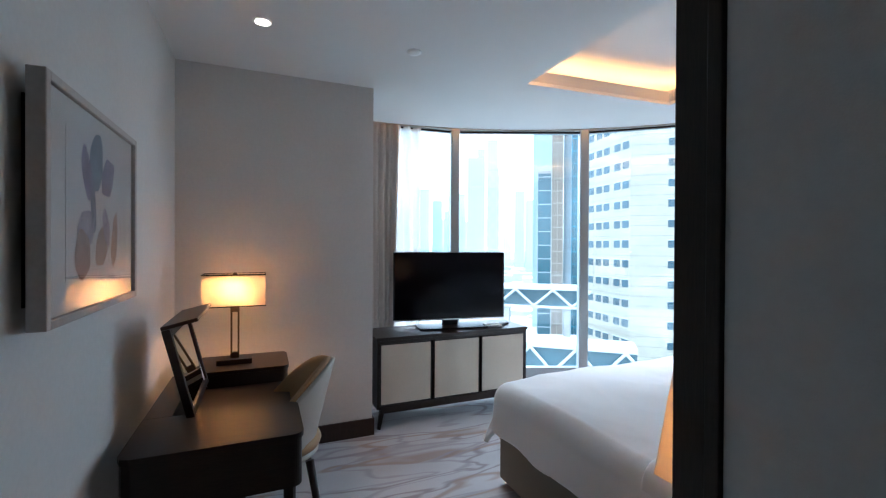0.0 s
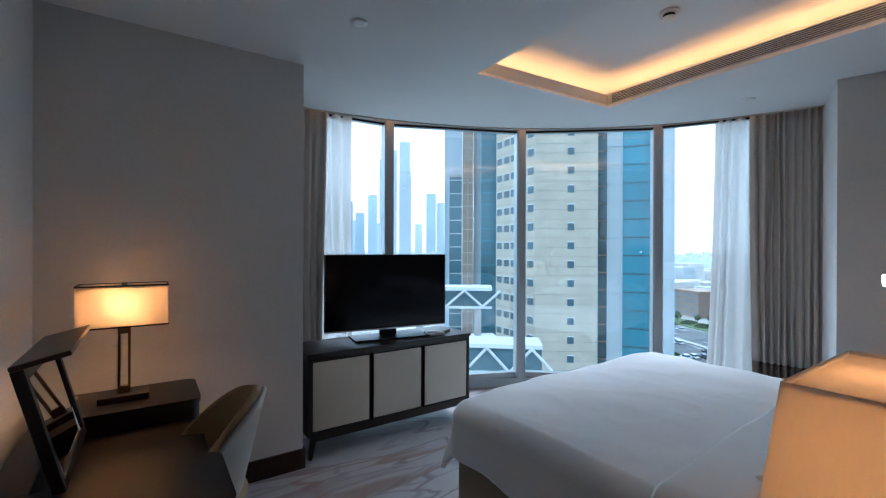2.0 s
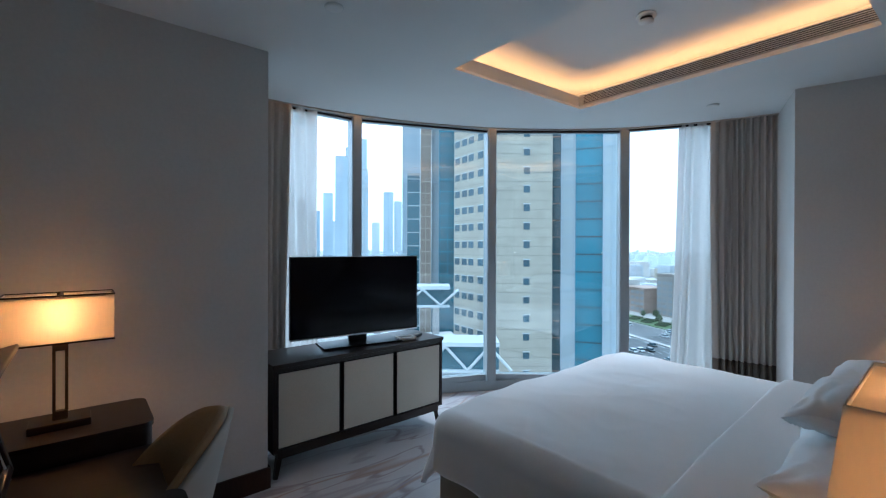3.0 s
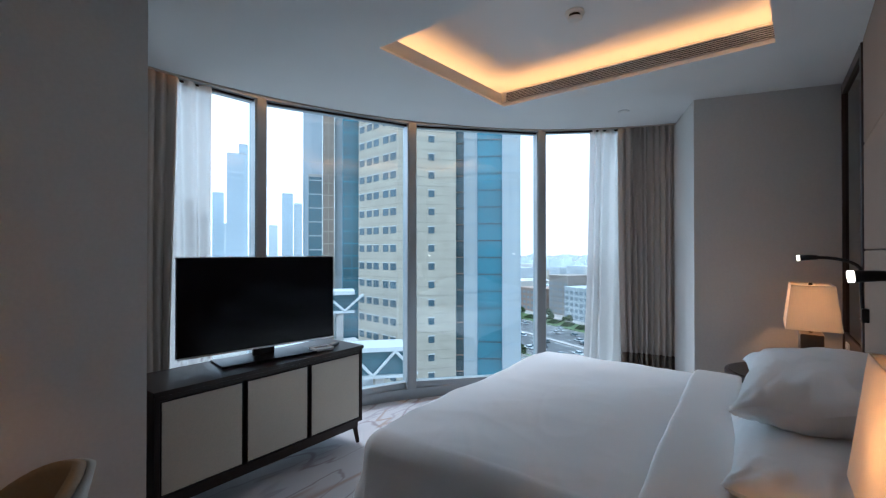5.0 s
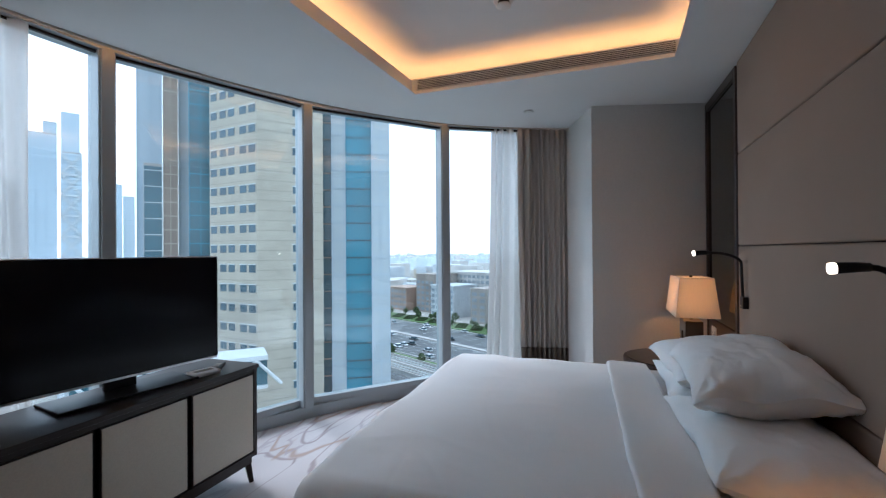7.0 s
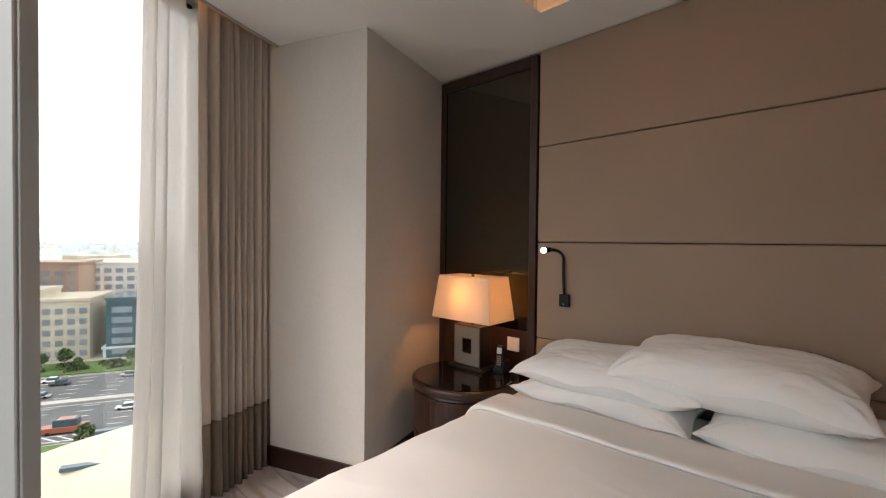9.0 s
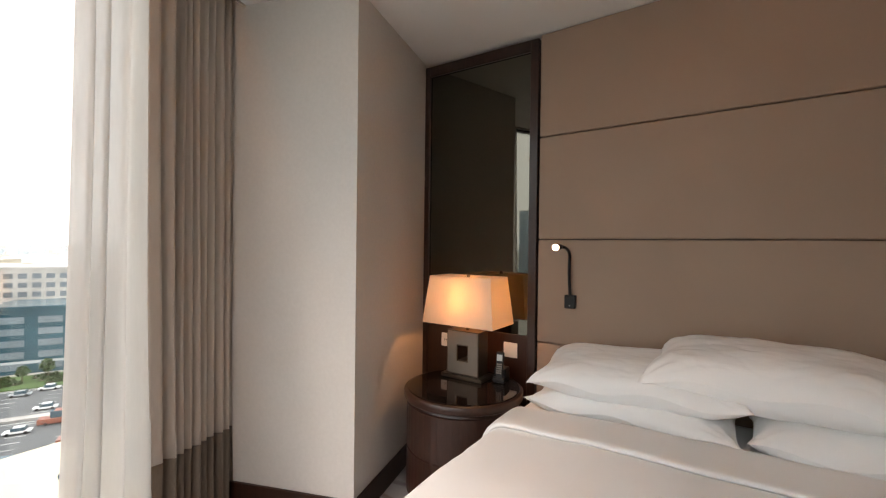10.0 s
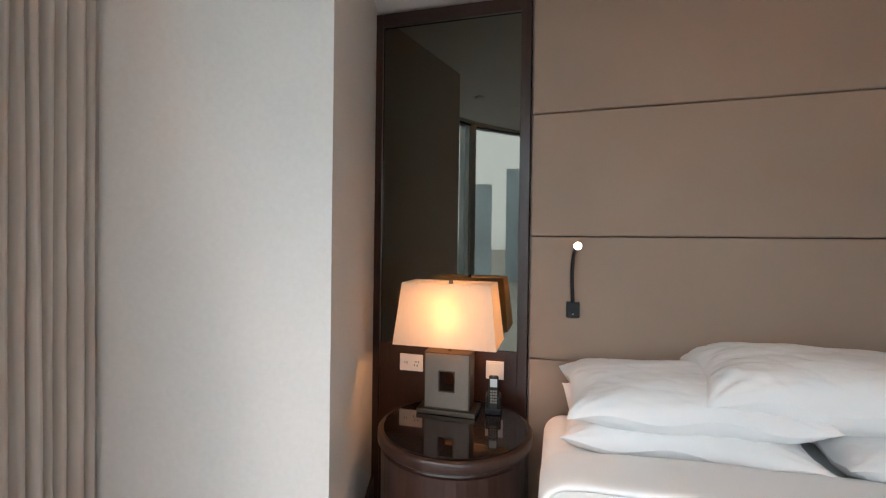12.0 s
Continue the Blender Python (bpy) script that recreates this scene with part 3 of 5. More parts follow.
# ---------------------------------------------------------------- bedside
def nightstand(x, y):
    ob = thing("nightstand", (x, y, 0), "round dark brown lacquered nightstand with glass top", "nightstand", group="nightstands by the bed")
    part("plinth", cyl_bm(0.24, 0.24, 0.001, 0.04, 48), WOOD, ob)
    part("body", lathe_bm([(0.29, 0.04), (0.300, 0.046), (0.300, 0.53), (0.292, 0.548)], 56), REDWOOD, ob, smooth=False)
    bm = bmesh.new()
    for i in range(19):
        a = radians(25 + 130 * i / 18)
        for r, z in ((0.3005, 0.30), (0.309, 0.304), (0.309, 0.526), (0.3005, 0.53)):
            bm.verts.new((r * math.cos(a), r * math.sin(a), z))
    bm.verts.ensure_lookup_table()
    for i in range(18):
        for k in range(3):
            p = i * 4 + k
            bm.faces.new((bm.verts[p], bm.verts[p + 4], bm.verts[p + 5], bm.verts[p + 1]))
    for p in (0, 72):
        bm.faces.new([bm.verts[p + k] for k in range(4)])
    part("drawer_front", bm, REDWOOD, ob)
    bm = bmesh.new()
    for a0, a1 in ((25, 88), (92, 155)):
        base = len(bm.verts)
        for i in range(11):
            a = radians(a0 + (a1 - a0) * i / 10)
            for r, z in ((0.3005, 0.055), (0.308, 0.06), (0.308, 0.286), (0.3005, 0.29)):
                bm.verts.new((r * math.cos(a), r * math.sin(a), z))
        bm.verts.ensure_lookup_table()
        for i in range(10):
            for k in range(3):
                p = base + i * 4 + k
                bm.faces.new((bm.verts[p], bm.verts[p + 4], bm.verts[p + 5], bm.verts[p + 1]))
    part("door", bm, REDWOOD, ob)
    part("top_rim", lathe_bm([(0.30, 0.548), (0.320, 0.550), (0.324, 0.556), (0.324, 0.588), (0.320, 0.593), (0.305, 0.594)], 64), REDWOOD, ob, smooth=True)
    part("glass_top", lathe_bm([(0.303, 0.5942), (0.305, 0.598), (0.300, 0.6)], 64), BLACK_GLASS, ob, "black reflective glass top")
    return ob


BLACK_GLASS = material("black_glass", (0.012, 0.008, 0.007), rough=0.04, blotch=0.0, spec=0.7)
nightstand(3.93, 1.56)
nightstand(1.37, 1.56)


def bedside_lamp(x, y, z):
    ob = thing("bedside_lamp", (x, y, z), "lit table lamp with tapered cream shade and block base", "table lamp", group="bedside lamps")
    part("foot", box_bm((-0.135, -0.075, 0.001), (0.135, 0.075, 0.022), 0.003, 2), BRONZE, ob)
    bm = bmesh.new()
    w, d, h0, h1, hw, ha, hb = 0.105, 0.055, 0.023, 0.275, 0.033, 0.105, 0.19
    for a, b in (((-w, -d, h0), (-hw, d, h1)), ((hw, -d, h0), (w, d, h1)), ((-hw, -d, h0), (hw, d, ha)), ((-hw, -d, hb), (hw, d, h1))):
        box_bm(a, b, 0, 1, bm)
    part("block_base", bm, BRONZE, ob)
    for s in (-1, 1):
        bm = bmesh.new()
        e = 0.006
        for a, b in (((-w + e, 0, h0 + e), (-hw - e, 0.003, h1 - e)), ((hw + e, 0, h0 + e), (w - e, 0.003, h1 - e)), ((-hw - e, 0, h0 + e), (hw + e, 0.003, ha - e)), ((-hw - e, 0, hb + e), (hw + e, 0.003, h1 - e))):
            box_bm((a[0], d + 0.0005 if s > 0 else -d - 0.0035, a[2]), (b[0], d + 0.0035 if s > 0 else -d - 0.0005, b[2]), 0, 1, bm)
        part("face_panel", bm, GREY_STONE, ob, "taupe leather face with square hole")
    part("stem", cyl_bm(0.01, 0.01, 0.275, 0.33, 16), BRONZE, ob)
    part("shade", frustum_bm(0.46, 0.27, 0.40, 0.21, 0.315, 0.588), SHADE, ob, "glowing cream cloth shade")
    top = bmesh.new()
    box_bm((-0.195, -0.10, 0.578), (0.195, 0.10, 0.5805), 0, 1, top)
    part("diffuser", top, SHADE, ob)
    part("finial", cyl_bm(0.011, 0.009, 0.581, 0.597, 16), BRONZE, ob)
    part("rod", cyl_bm(0.003, 0.003, 0.33, 0.581, 8), BRONZE, ob)
    bulb("bedside_bulb", (x, y + 0.005, z + 0.45), 1.3)
    return ob


bedside_lamp(3.99, 1.42, 0.6)
bedside_lamp(1.38, 1.37, 0.6)


def phone(x, y, z):
    ob = thing("cordless_phone", (x, y, z), "black cordless phone standing in its charging base", "phone", turn=8)
    part("charging_base", box_bm((-0.035, -0.04, 0.0005), (0.035, 0.045, 0.075), 0.008, 3), BLACK, ob)
    part("base_foot", box_bm((-0.036, 0.0, 0.0005), (0.036, 0.065, 0.03), 0.008, 3), BLACK, ob)
    bm = box_bm((-0.022, -0.012, 0), (0.022, 0.012, 0.15), 0.008, 3)
    tilt = Matrix.Translation((0, 0.05, 0.02)) @ Matrix.Rotation(radians(8), 4, "X")
    bmesh.ops.transform(bm, matrix=tilt, verts=bm.verts)
    hs = part("handset", bm, BLACK, ob)
    bm = box_bm((-0.016, 0.0122, 0.10), (0.016, 0.0132, 0.135))
    bmesh.ops.transform(bm, matrix=tilt, verts=bm.verts)
    part("display", bm, material("phone_display", (0.45, 0.5, 0.5), rough=0.2), hs)
    for r in range(5):
        for c in range(3):
            bm = box_bm((-0.015 + c * 0.0105, 0.0122, 0.03 + r * 0.012), (-0.0065 + c * 0.0105, 0.0138, 0.038 + r * 0.012))
            bmesh.ops.transform(bm, matrix=tilt, verts=bm.verts)
            part("key", bm, GREY_STONE, hs)


phone(3.795, 1.36, 0.6)


# ---------------------------------------------------------------- bed
BX0, BX1, BY0, BY1 = 1.63, 3.55, 1.31, 3.07


def bed():
    ob = thing("bed", (0, 0, 0), "king size bed with olive grey upholstered base and mattress", "bed")
    bm = box_bm((BX0 + 0.04, BY0 + 0.003, 0.03), (BX1 - 0.04, BY1 - 0.02, 0.32), 0.012, 2)
    part("bed_base", bm, SKIRT, ob, "olive grey upholstered base")
    for x in (BX0 + 0.12, BX1 - 0.12):
        for y in (BY0 + 0.15, BY1 - 0.15):
            part("foot", cyl_bm(0.03, 0.025, 0.001, 0.032, 16, at=(x, y)), BLACK, ob)
    part("mattress", box_bm((BX0 + 0.03, BY0 + 0.004, 0.321), (BX1 - 0.03, BY1 - 0.03, 0.575), 0.04, 4), LINEN, ob)


bed()


def cloth_relief(x, y, amount):
    a = noise.noise(Vector((x * 1.7, y * 1.2, 3.1))) * 0.010
    b = noise.noise(Vector((x * 5.0 + y * 2, y * 3.0 - x, 7.7))) * 0.004
    c = noise.ridged_multi_fractal(Vector((x * 2.2, y * 2.2, 1.3)), 0.9, 2.0, 3, 1.0, 2.0) * 0.003
    e = noise.noise(Vector((x * 2.1 + y * 1.1 + 5, y * 1.3 - x * 0.8, 2.2)))
    f = noise.noise(Vector((x * 1.3 - y * 2.0, y * 2.4 + x * 0.5, 9.4)))
    crease = 0.0022 * max(0.0, 1 - abs(e) * 6) ** 2 + 0.002 * max(0.0, 1 - abs(f) * 7) ** 2
    return (a + b + c) * amount * 1.5 + crease * amount


def duvet():
    """A quilt over the mattress, hanging over the foot and both sides."""
    ob = thing("duvet", (0, 0, 0), "smooth white duvet draped over the bed", "duvet")
    x0, x1, ya, y1 = BX0 + 0.005, BX1 - 0.005, 1.88, BY1 - 0.01
    rad, drop = 0.10, 0.26
    top = 0.612
    run = drop + rad * (math.pi / 2 - 1)

    def fold(d):
        """Arc length past the start of the rounding -> outward shift and fall."""
        if d <= 0:
            return 0.0, 0.0
        if d < rad * math.pi / 2:
            a = d / rad
            return rad * math.sin(a), rad * (1 - math.cos(a))
        rest = d - rad * math.pi / 2
        return rad + rest * 0.16, rad + rest * 0.985

    ix0, ix1, iy1 = x0 + rad * 0.75, x1 - rad * 0.75, y1 - rad * 0.75
    us = np.linspace(ix0 - run, ix1 + run, 190)
    vs = np.linspace(ya, iy1 + run, 140)
    bm = bmesh.new()
    rows = []
    for v in vs:
        row = []
        for u in us:
            dx, dy = max(ix0 - u, u - ix1, 0), max(v - iy1, 0)
            d = math.hypot(dx, dy)
            d = min(d, run * (1.0 + 0.5 * min(dx, dy) / run))
            out, fall = fold(d)
            if d > 1e-6:
                n = math.hypot(dx, dy)
                ox, oy = out * dx / n, out * dy / n
            else:
                ox = oy = 0
            side = -1 if u < ix0 else 1
            x = min(max(u, ix0), ix1) + side * ox
            y = min(v, iy1) + oy
            s = cloth_relief(u, v, 1.0 if d < 0.02 else 1.4)
            wave = 0.0
            if fall > rad:
                k = (fall - rad) / drop
                wave = 0.016 * k * math.sin(9 * (u + v) + 3 * math.sin(4 * u - 3 * v))
            crown = 0.028 * (1 - ((u - 2.59) / 1.0) ** 2) * max(0, 1 - (max(0, v - 2.2) / 1.1) ** 2)
            z = top + crown - fall + s
            if dx > 0:
                x += side * wave
            if dy > 0:
                y += wave
            row.append(bm.verts.new((x, y, max(z, 0.20))))
        rows.append(row)
    for a, b in zip(rows, rows[1:]):
        for i in range(len(us) - 1):
            bm.faces.new((a[i], a[i + 1], b[i + 1], b[i]))
    p = part("quilt", bm, LINEN, ob, smooth=True)
    s = p.modifiers.new("thickness", "SOLIDIFY")
    s.thickness, s.offset = 0.03, -1
    return ob


duvet()


def turned_sheet():
    """The top sheet folded back over the duvet, and the flat sheet under the pillows."""
    ob = thing("folded_sheet", (0, 0, 0), "white sateen sheet folded back over the duvet", "bed sheet")
    for name, ya, yb, top, mat, thick in (("fold_band", 1.74, 1.985, 0.642, SATIN, 0.018), ("flat_sheet", 1.32, 1.87, 0.606, LINEN, 0.02)):
        bm = bmesh.new()
        rows = []
        x0, x1, rad = BX0 - 0.018, BX1 + 0.018, 0.09
        for j in range(31):
            f = j / 30
            y = ya + (yb - ya) * f
            row = []
            for i in range(101):
                u = -1 + 2 * i / 100
                half = (x1 - x0) / 2 + 0.10
                s = u * half
                e = abs(s) - ((x1 - x0) / 2 - rad)
                if e > 0:
                    a = min(e / rad, math.pi / 2)
                    xx = (x1 - x0) / 2 - rad + rad * math.sin(a)
                    zz = -rad * (1 - math.cos(a)) - max(0, e - rad * math.pi / 2)
                else:
                    xx, zz = abs(s), 0
                x = (x0 + x1) / 2 + math.copysign(xx, s)
                edge = 0.012 * math.sqrt(max(0.0, 1 - (2 * f - 1) ** 8)) - 0.012
                yy = y + 0.012 * noise.noise(Vector((x * 3, f * 2, 1))) + (0.03 * (x - 2.5) / 1.0 if name == "fold_band" else 0)
                crown = 0.024 * (1 - ((x - 2.59) / 1.0) ** 2) if name == "fold_band" else 0.0
                z = top + crown + zz + edge + cloth_relief(x, y, 0.8)
                row.append(bm.verts.new((x, yy, z)))
            rows.append(row)
        for a, b in zip(rows, rows[1:]):
            for i in range(100):
                bm.faces.new((a[i], a[i + 1], b[i + 1], b[i]))
        p = part(name, bm, mat, ob, smooth=True)
        s = p.modifiers.new("thickness", "SOLIDIFY")
        s.thickness, s.offset = thick, -1


turned_sheet()


def pillow(at, w, d, h, turn, tilt, seed, roll=0):
    ob = thing("pillow", (0, 0, 0), "plump white cotton pillow with soft creases on the bed", "pillow", group="bed pillows")
    ob.matrix_world = pose(*at, tilt, roll, turn)
    for side, nm in ((1, "upper_face"), (-1, "lower_face")):
        bm = bmesh.new()
        N, M = 84, 60
        rows = []
        for j in range(M + 1):
            v = -1 + 2 * j / M
            row = []
            for i in range(N + 1):
                u = -1 + 2 * i / N
                x = u * w / 2 * (1 - 0.085 * (1 - v * v) * abs(u) ** 3)
                y = v * d / 2 * (1 - 0.12 * (1 - u * u) * abs(v) ** 3)
                body = max(0.0, (1 - abs(u) ** 3.4) * (1 - abs(v) ** 2.8)) ** 0.56
                q = Vector((u * 2.2 + seed, v * 2.2, seed * 1.7))
                rim = max(abs(u), abs(v)) ** 4
                fold_a = noise.noise(Vector((u * 1.5 + v * 3 + seed, v * 1.2 - u * 2.4, seed)))
                fold_b = noise.noise(Vector((u * 2.6 - v * 1.4 + seed * 2, v * 2.9 + u, seed + 5)))
                lump = 0.08 * noise.noise(q) + 0.03 * noise.noise(q * 2.7) - 0.055 * max(0, 1 - abs(fold_a) * 8) * (0.3 + rim) - 0.02 * max(0, 1 - abs(fold_b) * 10)
                crease = 0.06 * rim * math.sin(13 * (u if abs(v) > abs(u) else v) + 6 * noise.noise(q * 1.3)) * (1 - max(abs(u), abs(v)) ** 12)
                cu, cv = 1 - abs(u), 1 - abs(v)
                ray = math.sin(11 * math.atan2(cv, cu + 1e-4) + 3 * noise.noise(q)) * math.exp(-3.2 * math.hypot(cu, cv)) * 0.10 * (1 - max(abs(u), abs(v)) ** 10)
                z = side * h / 2 * (body * (1 + lump) + crease + ray)
                zz = 0.014 * math.sin(7 * u + seed) * abs(v) ** 4 + 0.012 * math.sin(6 * v + seed) * abs(u) ** 4
                row.append(bm.verts.new((x, y, z + zz)))
            rows.append(row)
        for a, b in zip(rows, rows[1:]):
            for i in range(N):
                bm.faces.new((a[i], a[i + 1], b[i + 1], b[i]) if side > 0 else (a[i + 1], a[i], b[i], b[i + 1]))
        part(nm, bm, PILLOWCASE, ob, smooth=True)
    return ob


pillow((3.08, 1.50, 0.672), 0.84, 0.50, 0.165, -2, -5, 1.0)
pillow((2.265, 1.51, 0.69), 0.82, 0.52, 0.18, 2, -2, 2.0)
pillow((3.075, 1.495, 0.79), 0.84, 0.50, 0.19, 3, -7, 3.0, 1)
pillow((2.58, 1.485, 0.868), 0.87, 0.50, 0.24, -3, -6, 4.0, 0)


# ---------------------------------------------------------------- media console and television
def console():
    ob = thing("media_console", (0, 0, 0), "dark wood media console with three cream door panels", "sideboard")
    x0, x1, y0, y1, z0, z1 = 1.165, 2.505, 4.02, 4.44, 0.16, 0.71
    t = 0.022
    part("top", box_bm((x0 - 0.008, y0 - 0.01, z1 - 0.025), (x1 + 0.008, y1, z1), 0.003, 2), WOOD_X, ob)
    part("side", box_bm((x0, y0, z0), (x0 + t, y1, z1 - 0.026)), WOOD, ob)
    part("side", box_bm((x1 - t, y0, z0), (x1, y1, z1 - 0.026)), WOOD, ob)
    part("bottom", box_bm((x0 + t, y0, z0), (x1 - t, y1, z0 + t)), WOOD_X, ob)
    part("back", box_bm((x0 + t, y1 - 0.012, z0 + t), (x1 - t, y1, z1 - 0.026)), WOOD_X, ob)
    part("carcass", box_bm((x0 + t, y0 + 0.03, z0 + t), (x1 - t, y1 - 0.013, z1 - 0.027)), BLACK, ob)
    part("drawer_rail", box_bm((x0 + t, y0 + 0.004, z1 - 0.05), (x1 - t, y0 + 0.03, z1 - 0.027)), WOOD_X, ob)
    w = (x1 - x0 - 2 * t) / 3
    for i in range(3):
        a = x0 + t + i * w + (0.004 if i == 0 else 0.012)
        b = x0 + t + (i + 1) * w - (0.004 if i == 2 else 0.012)
        door = part("door", box_bm((a, y0 + 0.004, z0 + t + 0.004), (b, y0 + 0.029, z1 - 0.054), 0.002, 1), WOOD, ob)
        part("panel", box_bm((a + 0.006, y0 - 0.001, z0 + t + 0.012), (b - 0.006, y0 + 0.0035, z1 - 0.06), 0.0015, 1), CREAM, door, "cream lacquered panel")
    part("apron", box_bm((x0 + 0.03, y0 + 0.012, z0 - 0.04), (x1 - 0.03, y0 + 0.04, z0 - 0.001)), WOOD_X, ob)
    part("apron", box_bm((x0 + 0.03, y1 - 0.04, z0 - 0.04), (x1 - 0.03, y1 - 0.012, z0 - 0.001)), WOOD_X, ob)
    for sx, x in ((-1, x0 + 0.05), (1, x1 - 0.05)):
        for sy, y in ((-1, y0 + 0.035), (1, y1 - 0.035)):
            bm = tube_bm([(x, y, z0 - 0.001), (x + sx * 0.03, y + sy * 0.008, 0.001)], 0.026, 4, 0.017)
            part("leg", bm, WOOD, ob)


console()


def television():
    tl, tr = Vector((1.387, 4.348, 0)), Vector((2.377, 4.196, 0))
    mid = (tl + tr) / 2
    ang = math.degrees(math.atan2(tr.y - tl.y, tr.x - tl.x))
    ob = thing("television", (mid.x, mid.y, 0.71), "black flat screen television on a low stand", "television", turn=ang)
    w, z0, z1 = (tr - tl).length / 2, 0.06, 0.653
    part("housing", box_bm((-w, 0, z0), (w, 0.035, z1), 0.004, 2), BLACK, ob)
    part("screen", box_bm((-w + 0.008, -0.002, z0 + 0.014), (w - 0.008, -0.0002, z1 - 0.008)), SCREEN, ob, "dark glossy screen")
    part("bezel", box_bm((-w, -0.004, z0 - 0.002), (w, 0.0, z0 + 0.008)), SILVER, ob)
    part("bezel", box_bm((-w, -0.003, z1 - 0.0035), (w, 0.0, z1 + 0.001)), SILVER, ob)
    for s in (-1, 1):
        part("bezel", box_bm((s * w - 0.0025, -0.003, z0 + 0.008), (s * w + 0.0025, 0.0, z1 - 0.004)), BLACK, ob)
    part("neck", box_bm((-0.07, 0.0, 0.012), (0.07, 0.03, 0.09), 0.006, 2), BLACK, ob)
    part("stand_plate", box_bm((-0.30, -0.15, 0.001), (0.30, 0.09, 0.013), 0.004, 2), BLACK, ob)


television()


def small_box(name, at, size, mat, label, cat, turn=0, parts=()):
    ob = thing(name, at, label, cat, turn=turn)
    part("case", box_bm((-size[0] / 2, -size[1] / 2, 0.0006), (size[0] / 2, size[1] / 2, size[2]), min(0.006, size[2] * 0.3), 2), mat, ob)
    for nm, a, b, mt in parts:
        part(nm, box_bm(a, b), mt, ob)


small_box("guest_booklet", (2.225, 4.13, 0.71), (0.15, 0.10, 0.022), PLASTIC, "white booklet case lying on the console", "booklet", -12, (("label_bar", (-0.05, -0.02, 0.0222), (0.05, 0.02, 0.0228), GREY_STONE),))
small_box("remote_control", (2.345, 4.16, 0.71), (0.05, 0.15, 0.02), BLACK, "black remote control lying on the console", "remote", -60, (("buttons", (-0.015, -0.05, 0.0202), (0.015, 0.04, 0.0215), GREY_STONE),))


# ---------------------------------------------------------------- desk
def rounded_prism(x0, x1, y0, y1, z0, z1, r_right):
    pts = [(x0, y0 + 0.04), (x0 + 0.012, y0 + 0.012), (x0 + 0.04, y0)]
    for i in range(7):
        a = radians(-90 + 90 * i / 6)
        pts.append((x1 - r_right + r_right * math.cos(a), y0 + r_right + r_right * math.sin(a)))
    for i in range(7):
        a = radians(90 * i / 6)
        pts.append((x1 - r_right + r_right * math.cos(a), y1 - r_right + r_right * math.sin(a)))
    pts.append((x0, y1))
    return prism_bm(pts, z0, z1)


def desk():
    ob = thing("dressing_desk", (0, 0, 0), "dark brown dressing desk with a raised mirror lid", "desk")
    x0, x1 = -0.085, 0.505
    ya, yb, yc, yd = 2.50, 2.865, 3.49, 3.865
    top, low = 0.71, 0.60
    part("near_top", rounded_prism(x0, x1, ya, yb, top - 0.02, top, 0.045), WOOD_X, ob)
    part("near_box", rounded_prism(x0 + 0.003, x1 - 0.006, ya + 0.006, yb - 0.002, low - 0.09, top - 0.021, 0.04), WOOD_X, ob)
    part("far_top", rounded_prism(x0, x1, yc, yd, top - 0.02, top, 0.045), WOOD_X, ob)
    part("far_box", rounded_prism(x0 + 0.003, x1 - 0.006, yc + 0.002, yd - 0.006, low - 0.09, top - 0.021, 0.04), WOOD_X, ob)
    part("middle_top", box_bm((0.02, yb, low), (x1 - 0.01, yc, low + 0.02), 0.002, 1), WOOD_X, ob)
    part("rear_ledge", box_bm((x0, yb + 0.001, low), (0.018, yc - 0.001, top), 0.002, 1), WOOD_X, ob)
    part("drawer_case", box_bm((x0 + 0.01, yb, low - 0.03), (x1 - 0.02, yc, low - 0.001)), WOOD_X, ob)
    part("near_inner_side", box_bm((0.02, yb + 0.0005, low + 0.02), (x1 - 0.05, yb + 0.006, top - 0.021)), BLACK, ob)
    for x in (x0 + 0.04, x1 - 0.05):
        for y in (ya + 0.06, yd - 0.06):
            part("leg", tube_bm([(x, y, low - 0.091), (x, y, 0.001)], 0.024, 8, 0.014), WOOD, ob)
    # mirror lid
    b0, b1 = Vector((0.105, 2.82, 0.7105)), Vector((0.105, 3.32, 0.7105))
    t0 = Vector((0.015, 2.82, 1.075))
    up = (t0 - b0)
    hgt = up.length
    upn = up.normalized()
    ax = Vector((0, 1, 0))
    nrm = ax.cross(upn).normalized()
    if nrm.x < 0:
        nrm = -nrm
    m = Matrix((ax, nrm, upn)).transposed().to_4x4()
    m.translation = b0
    L = 0.50
    lid = None
    for nm, a, b in (("lid", (0, -0.03, 0), (0.03, 0.0, hgt)), ("lid_rail", (L - 0.03, -0.03, 0), (L, 0.0, hgt)), ("lid_rail", (0.03, -0.03, 0), (L - 0.03, 0.0, 0.03)), ("lid_rail", (0.03, -0.03, hgt - 0.035), (L - 0.03, 0.0, hgt))):
        bm = box_bm(a, b, 0.002, 1)
        bmesh.ops.transform(bm, matrix=m, verts=bm.verts)
        p = part(nm, bm, WOOD, lid or ob)
        lid = lid or p
    bm = box_bm((0, -0.03, hgt + 0.001), (L, 0.105, hgt + 0.016), 0.002, 1)
    bmesh.ops.transform(bm, matrix=m, verts=bm.verts)
    part("lid_edge", bm, REDWOOD, lid)
    bm = box_bm((0.03, -0.022, 0.03), (L - 0.03, -0.008, hgt - 0.035))
    bmesh.ops.transform(bm, matrix=m, verts=bm.verts)
    part("mirror", bm, VANITY, lid, "vanity mirror in the lid")
    for y in (2.88, 3.26):
        part("stay", tube_bm([(0.10, y, 0.70), (0.055, y, 0.86)], 0.004, 8), SILVER, ob)


desk()


